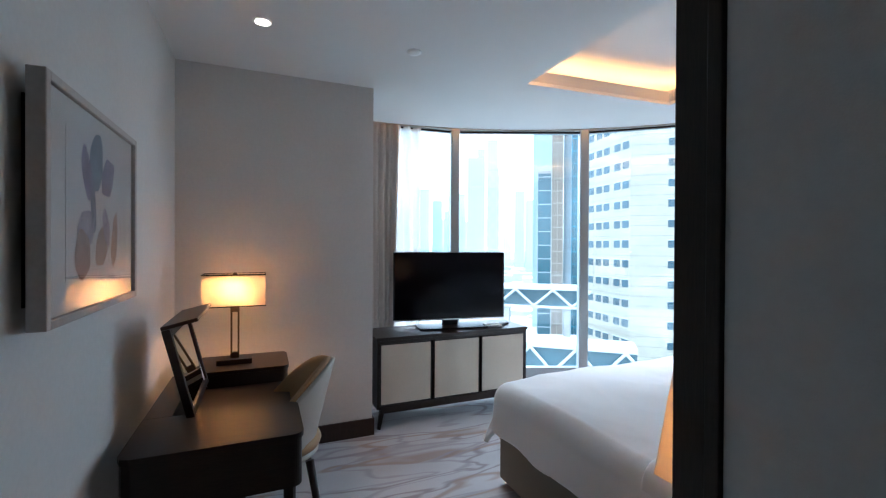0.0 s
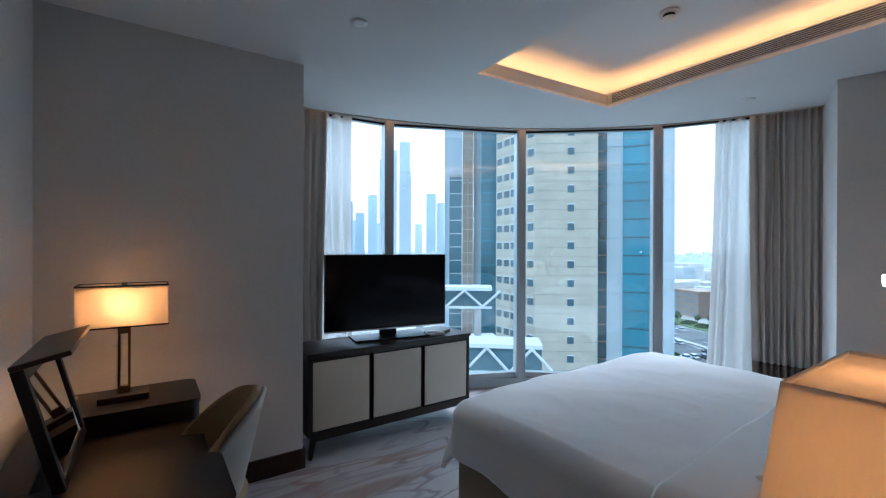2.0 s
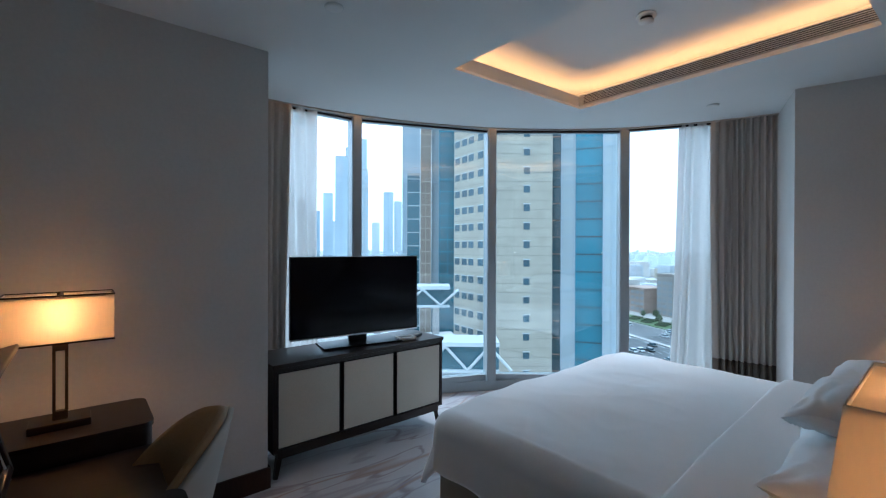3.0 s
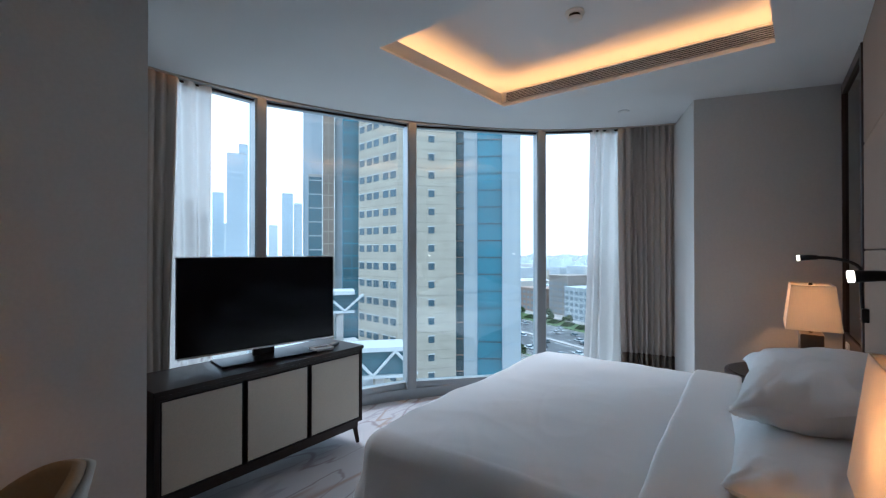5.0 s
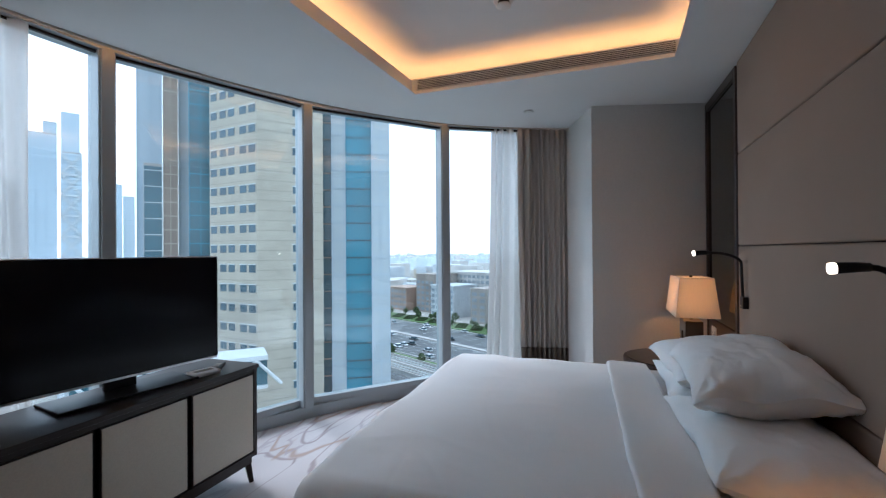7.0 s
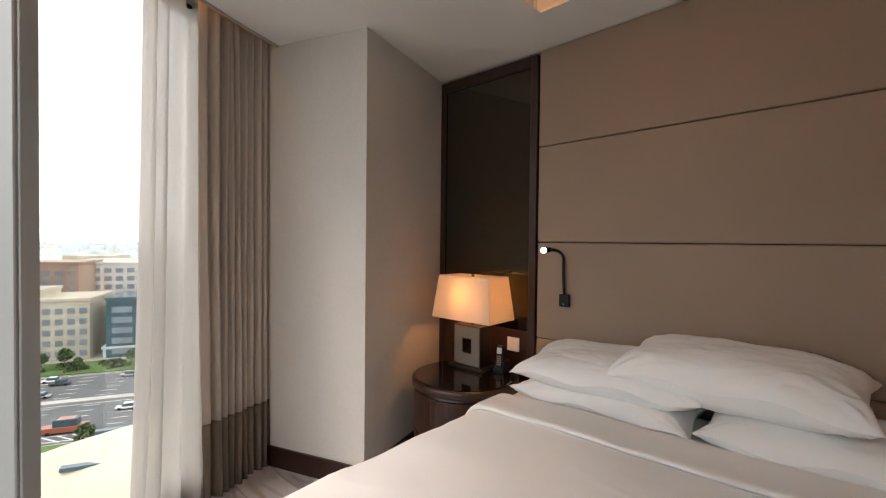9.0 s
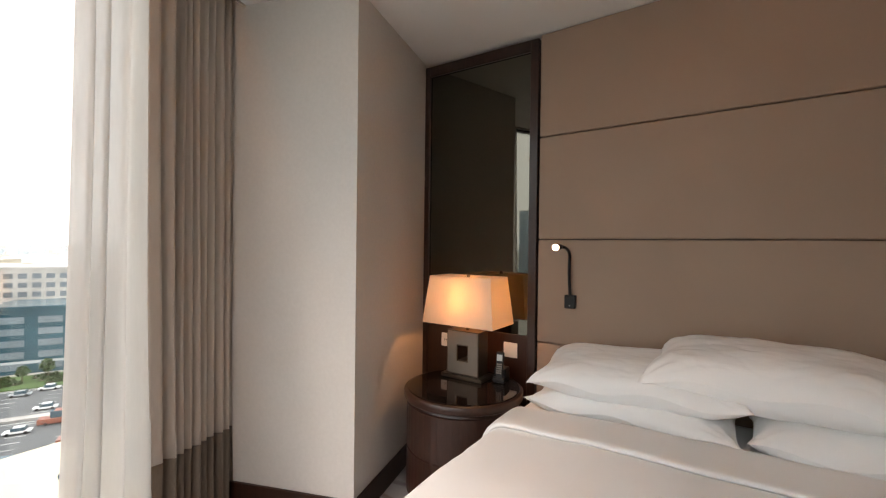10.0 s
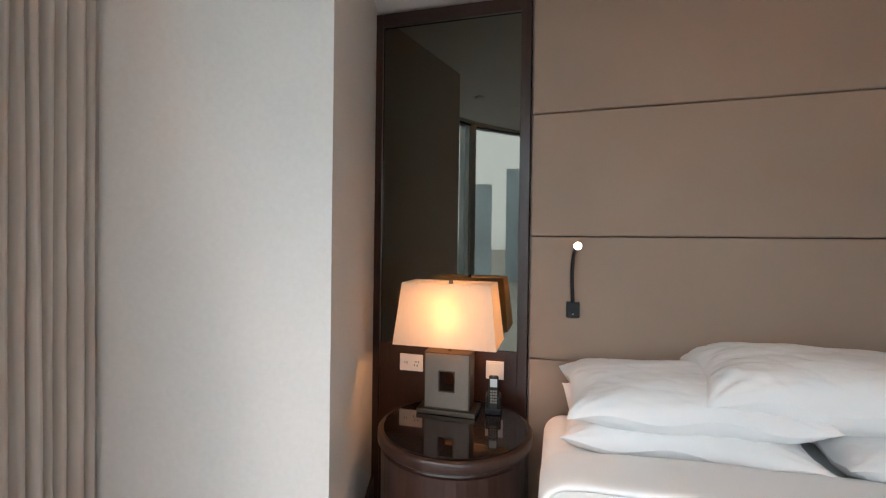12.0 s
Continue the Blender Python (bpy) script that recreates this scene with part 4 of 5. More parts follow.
def desk_lamp(x, y, z):
    ob = thing("desk_lamp", (x, y, z), "lit desk lamp with rectangular cream shade and open bronze stem", "table lamp")
    part("foot", box_bm((-0.095, -0.055, 0.0006), (0.095, 0.055, 0.03), 0.002, 1), WOOD_X, ob)
    part("stem_foot", box_bm((-0.024, -0.012, 0.03), (0.024, 0.012, 0.065), 0.001, 1), BRONZE, ob)
    for s in (-1, 1):
        part("stem_bar", box_bm((s * 0.019 - 0.005, -0.008, 0.065), (s * 0.019 + 0.005, 0.008, 0.305)), BRONZE, ob)
    part("stem_head", box_bm((-0.024, -0.012, 0.305), (0.024, 0.012, 0.351), 0.001, 1), BRONZE, ob)
    part("shade", frustum_bm(0.335, 0.17, 0.335, 0.17, 0.346, 0.529), SHADE, ob, "glowing cream shade with dark trim")
    for z0, z1 in ((0.342, 0.349), (0.526, 0.533)):
        part("trim", frustum_bm(0.340, 0.175, 0.340, 0.175, z0, z1, wall=0.004), WOOD, ob)
    part("diffuser", box_bm((-0.163, -0.081, 0.518), (0.163, 0.081, 0.5205)), SHADE, ob)
    part("finial", cyl_bm(0.012, 0.009, 0.521, 0.540, 16), BRONZE, ob)
    part("rod", cyl_bm(0.003, 0.003, 0.351, 0.521, 8), BRONZE, ob)
    bulb("desk_bulb", (x, y, z + 0.445), 1.9)


desk_lamp(0.207, 3.668, 0.71)


def chair():
    ob = thing("desk_chair", (0.43, 3.11, 0), "tan and cream curved desk chair with dark legs", "chair")

    def shell(t, mat_in, name, off):
        bm = bmesh.new()
        rows = []
        for j in range(19):
            v = j / 18
            row = []
            for i in range(25):
                u = -1 + 2 * i / 24
                ang = u * radians(78)
                h = 0.45 + 0.385 * v * (1 - 0.55 * abs(u) ** 2.2)
                rr = 0.205 + off + 0.02 * v
                x = (rr + 0.02 * v) * math.cos(ang) - 0.06 + 0.06 * v * (1 - abs(u))
                y = rr * math.sin(ang)
                row.append(bm.verts.new((x, y, h - off * 0.3)))
            rows.append(row)
        for a, b in zip(rows, rows[1:]):
            for i in range(24):
                bm.faces.new((a[i], a[i + 1], b[i + 1], b[i]))
        p = part(name, bm, mat_in, ob, smooth=True)
        s = p.modifiers.new("thickness", "SOLIDIFY")
        s.thickness, s.offset = t, 0
        return p

    shell(0.03, TAN, "back_cushion", 0.0)
    shell(0.018, SHELL, "back_shell", 0.026)
    bm = lathe_bm([(0.15, 0.405), (0.20, 0.415), (0.21, 0.44), (0.20, 0.465), (0.12, 0.475)], 40)
    part("seat", bm, TAN, ob, smooth=True)
    part("seat_pan", lathe_bm([(0.17, 0.375), (0.195, 0.385), (0.198, 0.404)], 40), SHELL, ob, smooth=True)
    for sx in (-1, 1):
        for sy in (-1, 1):
            part("leg", tube_bm([(sx * 0.14, sy * 0.14, 0.376), (sx * 0.20, sy * 0.20, 0.001)], 0.02, 10, 0.012), WOOD, ob, smooth=True)


chair()


# ---------------------------------------------------------------- picture
def wall_picture():
    ob = thing("framed_picture", (0, 0, 0), "framed abstract watercolour in blue, violet and brown", "picture")
    x0, x1, y0, y1, z0, z1 = WX + 0.002, -0.089, 2.05, 2.80, 1.215, 1.81
    f = 0.022
    for nm, a, b in (("frame_side", (y0, z0), (y0 + f, z1)), ("frame_side", (y1 - f, z0), (y1, z1)), ("frame_rail", (y0 + f, z0), (y1 - f, z0 + f)), ("frame_rail", (y0 + f, z1 - f), (y1 - f, z1))):
        part(nm, box_bm((x0 + 0.026, a[0], a[1]), (x1, b[0], b[1]), 0.002, 1), PICTURE_WOOD, ob)
    # Added black block behind the frame, its colour standing for the shadow gap.
    part("hanging_batten", box_bm((x0, y0 + 0.05, z0 + 0.05), (x0 + 0.0265, y1 - 0.05, z1 - 0.05)), BLACK, ob)
    part("mount", box_bm((x0 + 0.027, y0 + f, z0 + f), (x1 - 0.014, y1 - f, z1 - f)), PAPER, ob)
    px = x1 - 0.0135
    part("paper_sheet", box_bm((px - 0.0004, y0 + 0.14, z0 + 0.10), (px + 0.0006, y1 - 0.09, z1 - 0.09)), material("art_paper", (0.66, 0.66, 0.67), rough=0.8), ob)
    for k, (cy, cz, ry, rz, rot, col) in enumerate(((0.36, 0.44, 0.055, 0.085, -10, (0.16, 0.24, 0.33)), (0.28, 0.40, 0.035, 0.075, 20, (0.26, 0.22, 0.36)), (0.46, 0.41, 0.05, 0.07, -35, (0.22, 0.20, 0.33)),
                                                    (0.33, 0.31, 0.022, 0.08, 8, (0.20, 0.25, 0.36)), (0.27, 0.24, 0.06, 0.055, 30, (0.34, 0.33, 0.44)), (0.25, 0.17, 0.055, 0.07, 0, (0.38, 0.27, 0.24)),
                                                    (0.40, 0.19, 0.05, 0.065, -30, (0.42, 0.28, 0.22)), (0.52, 0.21, 0.03, 0.09, -8, (0.44, 0.28, 0.20)), (0.44, 0.25, 0.03, 0.06, 15, (0.36, 0.29, 0.40)))):
        bm = bmesh.new()
        n = 36
        ring = []
        for i in range(n):
            a = i * math.tau / n
            wob = 1 + 0.22 * noise.noise(Vector((math.cos(a) * 1.2 + k * 3, math.sin(a) * 1.2, k)))
            yy, zz = ry * wob * math.cos(a), rz * wob * math.sin(a)
            c, s = math.cos(radians(rot)), math.sin(radians(rot))
            ring.append(bm.verts.new((px + 0.001 + 0.00018 * k, y0 + cy + yy * c - zz * s, z0 + cz + yy * s + zz * c)))
        bm.faces.new(ring)
        part("paint_wash", bm, material("wash", col, rough=0.8, blotch=0.3, blotch_size=12, grain=0.1, grain_size=80), ob)
    g = part("glazing", box_bm((x1 - 0.0085, y0 + f, z0 + f), (x1 - 0.0065, y1 - f, z1 - f)), window_glass("picture_glass", (0.97, 0.97, 0.97)), ob)
    g.visible_shadow = False


wall_picture()


# ---------------------------------------------------------------- the city outside
GROUND = -40.0
EYE = Vector((0.6, 1.8, 1.4))
U = Vector((0.446, 0.895, 0))    # along the highway
N = Vector((0.895, -0.446, 0))   # across the highway, away from the hotel


def road_point(n, s, z=GROUND):
    return N * n + U * s + Vector((0, 0, z))


def polar(az, dist, z=0.0):
    return Vector((EYE.x + dist * math.cos(radians(az)), EYE.y + dist * math.sin(radians(az)), z))


def height_at(dist, elevation):
    return EYE.z + dist * math.tan(radians(elevation))


ASPHALT = material("asphalt", (0.10, 0.105, 0.11), rough=0.9, blotch=0.15, blotch_size=0.05, grain=0.1, grain_size=1.0)
SAND = material("city_ground", (0.36, 0.34, 0.31), rough=0.95, blotch=0.2, blotch_size=0.01, grain=0.15, grain_size=0.08)
GRASS = material("grass", (0.07, 0.13, 0.035), rough=0.95, blotch=0.25, blotch_size=0.08, grain=0.2, grain_size=1.0)
LINE = material("road_paint", (0.75, 0.74, 0.7), rough=0.8)
STONE = material("beige_stone_cladding", (0.43, 0.39, 0.315), rough=0.8, blotch=0.08, blotch_size=0.15, grain=0.06, grain_size=0.6)
JOINT = material("cladding_joint", (0.24, 0.22, 0.19), rough=0.9)
PANE_DARK = material("dark_window_pane", (0.05, 0.10, 0.13), rough=0.12, blotch=0.2, blotch_size=0.3)
TEAL = material("teal_curtain_wall", (0.025, 0.22, 0.31), rough=0.12, blotch=0.25, blotch_size=0.06, spec=0.8)
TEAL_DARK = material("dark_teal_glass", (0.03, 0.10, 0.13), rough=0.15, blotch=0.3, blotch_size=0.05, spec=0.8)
# Pale cladding colour, also used for the painted curtain reflections.
PALE_FACADE_REFLECTION = material("pale_facade_and_reflection", (0.47, 0.52, 0.54), rough=0.5, blotch=0.06, blotch_size=0.1)
CONCRETE = material("raw_concrete", (0.40, 0.38, 0.36), rough=0.9, blotch=0.15, blotch_size=0.2)
RUST = material("scaffold_red", (0.46, 0.36, 0.32), rough=0.9)
BROWN = material("brown_facade", (0.30, 0.24, 0.20), rough=0.7, blotch=0.1, blotch_size=0.1)
STEEL_WHITE = material("white_steel", (0.55, 0.58, 0.59), rough=0.5)
# Paleness of distance haze is painted into these facade colours.
HAZE_A = material("haze_tinted_blue_facade", (0.47, 0.55, 0.61), rough=0.7, blotch=0.1, blotch_size=0.02)
HAZE_B = material("haze_tinted_grey_facade", (0.50, 0.59, 0.65), rough=0.7, blotch=0.1, blotch_size=0.02)
HAZE_C = material("haze_tinted_pale_facade", (0.60, 0.66, 0.69), rough=0.8, blotch=0.1, blotch_size=0.02)
# City panes are lightened, so their colour carries painted haze.
CITY_PANE = material("haze_tinted_city_pane", (0.20, 0.24, 0.27), rough=0.3, blotch=0.2, blotch_size=0.2)
HAZE_LINE = material("haze_tinted_floor_band", (0.36, 0.44, 0.50), rough=0.7)
GOLD = material("golden_roof_cladding", (0.60, 0.53, 0.40), rough=0.55, metal=0.1, blotch=0.08, blotch_size=0.1)
LEAF = material("tree_leaves", (0.06, 0.10, 0.035), rough=0.9, blotch=0.3, blotch_size=0.5)
BARK = material("tree_bark", (0.16, 0.12, 0.08), rough=0.95)
CITY = [material("city_wall", c, rough=0.85, blotch=0.18, blotch_size=0.08, grain=0.1, grain_size=0.6) for c in ((0.47, 0.42, 0.34), (0.55, 0.53, 0.50), (0.30, 0.26, 0.23), (0.46, 0.49, 0.51), (0.34, 0.24, 0.19))]

structure("ground", prism_bm([(4500 * math.cos(i * math.tau / 48), 4500 * math.sin(i * math.tau / 48)) for i in range(48)], GROUND - 2, GROUND), SAND, "pale sandy city ground reaching the horizon")


def strip(name, n0, n1, s0, s1, z, mat, label, thick=0.3):
    p = [road_point(n0, s0), road_point(n1, s0), road_point(n1, s1), road_point(n0, s1)]
    structure(name, prism_bm([(q.x, q.y) for q in p], z - thick, z), mat, label)


strip("road", 108, 160, -700, 1400, GROUND + 0.10, ASPHALT, "wide grey multi-lane highway", 0.09)
strip("road_service", 84, 96, -500, 900, GROUND + 0.10, ASPHALT, "grey service road beside the highway", 0.09)
strip("road_frontage", 26, 72, -200, 600, GROUND + 0.10, ASPHALT, "grey frontage road under the metro viaduct", 0.09)
strip("verge_near", 97, 107, -500, 900, GROUND + 0.25, GRASS, "green verge between the roads", 0.24)
strip("verge_far", 161, 176, -700, 1200, GROUND + 0.30, GRASS, "green planted verge beyond the highway", 0.29)
strip("median", 132.5, 135, -700, 1400, GROUND + 0.6, CONCRETE, "concrete median of the highway", 0.49)


def lane_marks():
    bm = bmesh.new()
    for n in (112, 115.6, 119.2, 122.8, 126.4, 130, 138, 141.6, 145.2, 148.8, 152.4, 156):
        for k in range(120):
            s = -180 + k * 9
            q = [road_point(n - 0.1, s), road_point(n + 0.1, s), road_point(n + 0.1, s + 3.5), road_point(n - 0.1, s + 3.5)]
            bm.faces.new([bm.verts.new((v.x, v.y, GROUND + 0.115)) for v in q])
    for n in (109, 131.5, 136.2, 159):
        q = [road_point(n - 0.12, -400), road_point(n + 0.12, -400), road_point(n + 0.12, 900), road_point(n - 0.12, 900)]
        bm.faces.new([bm.verts.new((v.x, v.y, GROUND + 0.115)) for v in q])
    # hatched gore by the slip road
    for k in range(26):
        s = -20 + k * 2.6
        q = [road_point(108.6, s), road_point(108.6, s + 0.5), road_point(112, s + 4.5), road_point(112, s + 4)]
        bm.faces.new([bm.verts.new((v.x, v.y, GROUND + 0.118)) for v in q])
    ob = mesh_object("lane_marking", bm, LINE)
    tagged(ob, "white painted lane lines on the highway", "road marking", kind="stuff")


lane_marks()


def car_model(name, color, length, height, label):
    ob = thing(name, (0, 0, 0), label, "car" if height < 2 else "truck", group="cars on the highway")
    L, W = length, 1.85 if height < 2 else 2.4
    paint = material("car_paint", color, rough=0.3, coat=0.5, blotch=0.0)
    part("body", box_bm((-L / 2, -W / 2, 0.28), (L / 2, W / 2, 0.5 * height), 0.14, 2), paint, ob)
    cab = box_bm((-L * 0.32, -W * 0.44, 0.5 * height - 0.05), (L * 0.22, W * 0.44, height), 0.18, 2)
    part("cabin", cab, PANE_DARK, ob)
    part("roof", box_bm((-L * 0.25, -W * 0.4, height - 0.02), (L * 0.14, W * 0.4, height + 0.04), 0.015, 1), paint, ob)
    for sx in (-0.31, 0.31):
        for sy in (-1, 1):
            bm = cyl_bm(0.33, 0.33, -0.1, 0.1, 16)
            bmesh.ops.transform(bm, matrix=Matrix.Translation((sx * L, sy * W * 0.46, 0.335)) @ Matrix.Rotation(radians(90), 4, "X"), verts=bm.verts)
            part("wheel", bm, BLACK, ob)
    return ob


def traffic():
    models = [car_model("car", (0.75, 0.75, 0.75), 4.7, 1.5, "white car driving on the highway"), car_model("car", (0.04, 0.045, 0.05), 4.8, 1.6, "black car driving on the highway"),
              car_model("car", (0.35, 0.37, 0.38), 4.6, 1.5, "silver grey car driving on the highway"), car_model("truck", (0.35, 0.10, 0.06), 8.0, 3.0, "red brown truck driving on the highway")]
    ang = math.degrees(math.atan2(U.y, U.x))
    rng = random.Random(5)
    spots = []
    for lane in (110.5, 113.8, 117.4, 121, 124.6, 128.2, 139.8, 143.4, 147, 150.6, 154.2, 157.6):
        s = -50 + rng.uniform(0, 30)
        while s < 300:
            spots.append((lane, s))
            s += rng.uniform(16, 60)
    for i, (n, s) in enumerate(spots):
        q = road_point(n, s, GROUND + 0.102)
        kind = rng.choices((0, 1, 2, 3), (5, 2, 3, 0.5))[0]
        m = pose(q.x, q.y, q.z, 0, 0, ang)
        if models[kind].get("placed"):
            copy_thing(models[kind], m)
        else:
            models[kind].matrix_world = m
            models[kind]["placed"] = 1
    for mdl in models:
        if not mdl.get("placed"):
            q = road_point(145.2, -90 + models.index(mdl) * 9, GROUND + 0.102)
            mdl.matrix_world = pose(q.x, q.y, q.z, 0, 0, ang)


traffic()


def stacked_box(bm, m, a, b):
    own = box_bm(a, b)
    bmesh.ops.transform(own, matrix=m, verts=own.verts)
    me = bpy.data.meshes.new("tmp")
    own.to_mesh(me)
    own.free()
    bm.from_mesh(me)
    bpy.data.meshes.remove(me)


def frame_on(p, q):
    """Axes of a facade that runs from p to q as seen from the hotel: x along it, y into the building."""
    d = (q - p)
    d.z = 0
    w = d.length
    d.normalize()
    inward = Vector((-d.y, d.x, 0))
    if inward.dot(p - EYE) < 0:
        inward = -inward
    m = Matrix((d, inward, Vector((0, 0, 1)))).transposed().to_4x4()
    m.translation = Vector((p.x, p.y, 0))
    return m, w


# the beige tower across the side street
def beige_tower():
    ob = thing("beige_tower", (0, 0, 0), "beige stone clad office tower with small square windows", "tower")
    A, B, C = polar(43.2, 79), polar(35.4, 81.6), polar(48.3, 89)
    front, wf = frame_on(A, B)
    side, ws = frame_on(A, C)
    z0, z1 = GROUND, 62.0
    D = B + (C - A)
    part("wall", prism_bm([(A.x, A.y), (B.x, B.y), (D.x, D.y), (C.x, C.y)], z0, z1), STONE, ob)
    floor_h = 3.42
    k0 = -9
    bm = bmesh.new()
    for k in range(2 * k0, 2 * 17):
        z = EYE.z + 0.3 + k * floor_h / 2
        stacked_box(bm, front, (0, -0.03, z - 0.035), (wf, -0.005, z + 0.035))
        stacked_box(bm, side, (0, -0.03, z - 0.035), (ws, -0.005, z + 0.035))
    part("cladding_joint", bm, JOINT, ob)
    sill = STEEL_WHITE
    for k in range(k0, 16):
        z = EYE.z + k * floor_h + 0.6
        for m, xs, w, h in ((front, (wf * 0.57,), 1.15, 1.25), (side, (ws * 0.1, ws * 0.28, ws * 0.52, ws * 0.70, ws * 0.9), ws * 0.13, 1.3)):
            for x in xs:
                bm = bmesh.new()
                stacked_box(bm, m, (x - w / 2, -0.06, z - h / 2), (x + w / 2, -0.032, z + h / 2))
                win = part("window", bm, PANE_DARK, ob)
                bm = bmesh.new()
                stacked_box(bm, m, (x - w / 2 - 0.1, -0.16, z + h / 2), (x + w / 2 + 0.1, -0.032, z + h / 2 + 0.16))
                part("window_head", bm, sill, win)
    part("roof", prism_bm([(A.x, A.y), (B.x, B.y), (D.x, D.y), (C.x, C.y)], z1, z1 + 1.0), CONCRETE, ob)


beige_tower()


def glass_tower(name, az0, az1, dist, z1, mat, label, bay=3.0, floor_h=3.6, line_mat=JOINT, depth=14, fins=True):
    ob = thing(name, (0, 0, 0), label, "tower")
    m, w = frame_on(polar(az1, dist), polar(az0, dist))
    bm = bmesh.new()
    stacked_box(bm, m, (0, 0, GROUND), (w, depth, z1))
    part("wall", bm, mat, ob)
    bm = bmesh.new()
    z = GROUND + 4
    while z < z1:
        stacked_box(bm, m, (0, -0.12, z), (w, -0.01, z + 0.28))
        z += floor_h
    part("floor_band", bm, line_mat, ob)
    if fins:
        bm = bmesh.new()
        n = max(1, int(w / bay))
        for i in range(n + 1):
            x = w * i / n
            stacked_box(bm, m, (x - 0.09, -0.22, GROUND), (x + 0.09, -0.13, z1))
        part("vertical_fin", bm, line_mat, ob)
    bm = bmesh.new()
    stacked_box(bm, m, (0, 0, z1), (w, depth, z1 + 0.8))
    part("roof", bm, CONCRETE, ob)
    return ob


glass_tower("glass_office_tower", 29.0, 33.0, 92, 58, TEAL, "bright teal glass curtain wall tower", line_mat=TEAL_DARK, bay=6.6)
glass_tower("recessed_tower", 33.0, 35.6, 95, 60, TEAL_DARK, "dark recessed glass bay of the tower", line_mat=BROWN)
# Two pale upright slabs imitate the sheer curtain's reflection in the window glass.
for az0, az1, lab in ((32.6, 34.3, "pale vertical strip imitating a sheer curtain reflection"), (26.9, 29.2, "pale panelled strip imitating a sheer curtain reflection")):
    glass_tower("tower_pier", az0, az1, 90.5, 59, PALE_FACADE_REFLECTION, lab, line_mat=HAZE_A, bay=1.6, depth=2)
glass_tower("dark_slatted_tower", 52.9, 54.6, 135, 24, TEAL_DARK, "dark tower with open concrete floor slats", line_mat=PALE_FACADE_REFLECTION, floor_h=4.2)
glass_tower("grey_blue_tower", 52.9, 55.2, 150, 95, HAZE_A, "grey blue glass tower tinted pale for haze", line_mat=HAZE_B, floor_h=4)
glass_tower("brown_tower", 51.4, 52.8, 132, 95, BROWN, "brown and beige ribbed office tower", line_mat=CITY[0], bay=1.2)
glass_tower("pale_tower_edge", 50.3, 51.3, 134, 95, PALE_FACADE_REFLECTION, "narrow pale tower edge", line_mat=HAZE_B, bay=1.4)
glass_tower("teal_tower", 48.0, 50.3, 128, 95, TEAL_DARK, "dark teal glass tower", line_mat=TEAL, bay=2.0)


def truss_tower():
    ob = glass_tower("braced_tower", 59.7, 61.3, 360, height_at(360, 10.0), HAZE_B, "tall haze-tinted tower with white diagonal bracing", line_mat=HAZE_A, floor_h=4.5)
    m, w = frame_on(polar(61.3, 360), polar(59.7, 360))
    bm = bmesh.new()
    z, step = GROUND, 13.0
    while z + step < height_at(360, 10.0):
        for s in (0, 1):
            n = 10
            for i in range(n):
                f0, f1 = i / n, (i + 1) / n
                x0, x1 = (f0, f1) if s == 0 else (1 - f0, 1 - f1)
                stacked_box(bm, m, (min(x0, x1) * w, -0.8, z + f0 * step), (max(x0, x1) * w, -0.3, z + f1 * step + 0.6))
        stacked_box(bm, m, (0, -0.8, z - 0.6), (w, -0.3, z + 0.6))
        z += step
    part("bracing", bm, STEEL_WHITE, ob)
    bm = bmesh.new()
    stacked_box(bm, m, (0, 2, height_at(360, 10.0)), (w * 0.9, 12, height_at(360, 14.0)))
    part("crown", bm, HAZE_A, ob)


truss_tower()
# Far towers take the pale painted colours that imitate haze.
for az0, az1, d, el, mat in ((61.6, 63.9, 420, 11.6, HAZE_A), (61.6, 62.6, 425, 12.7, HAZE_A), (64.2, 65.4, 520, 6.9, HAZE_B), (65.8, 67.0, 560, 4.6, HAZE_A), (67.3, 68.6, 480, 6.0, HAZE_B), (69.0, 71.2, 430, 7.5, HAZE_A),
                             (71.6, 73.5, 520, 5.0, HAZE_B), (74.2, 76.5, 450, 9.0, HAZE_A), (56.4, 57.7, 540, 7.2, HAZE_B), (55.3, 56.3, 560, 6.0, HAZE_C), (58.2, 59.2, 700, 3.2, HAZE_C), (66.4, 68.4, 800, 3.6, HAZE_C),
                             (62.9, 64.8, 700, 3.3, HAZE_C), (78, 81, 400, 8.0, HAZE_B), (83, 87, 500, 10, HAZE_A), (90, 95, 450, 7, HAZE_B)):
    glass_tower("hazy_tower", az0, az1, d, height_at(d, el), mat, "distant high-rise tower in pale haze-tinted colour", floor_h=5.5, line_mat=HAZE_LINE, bay=5, depth=25)


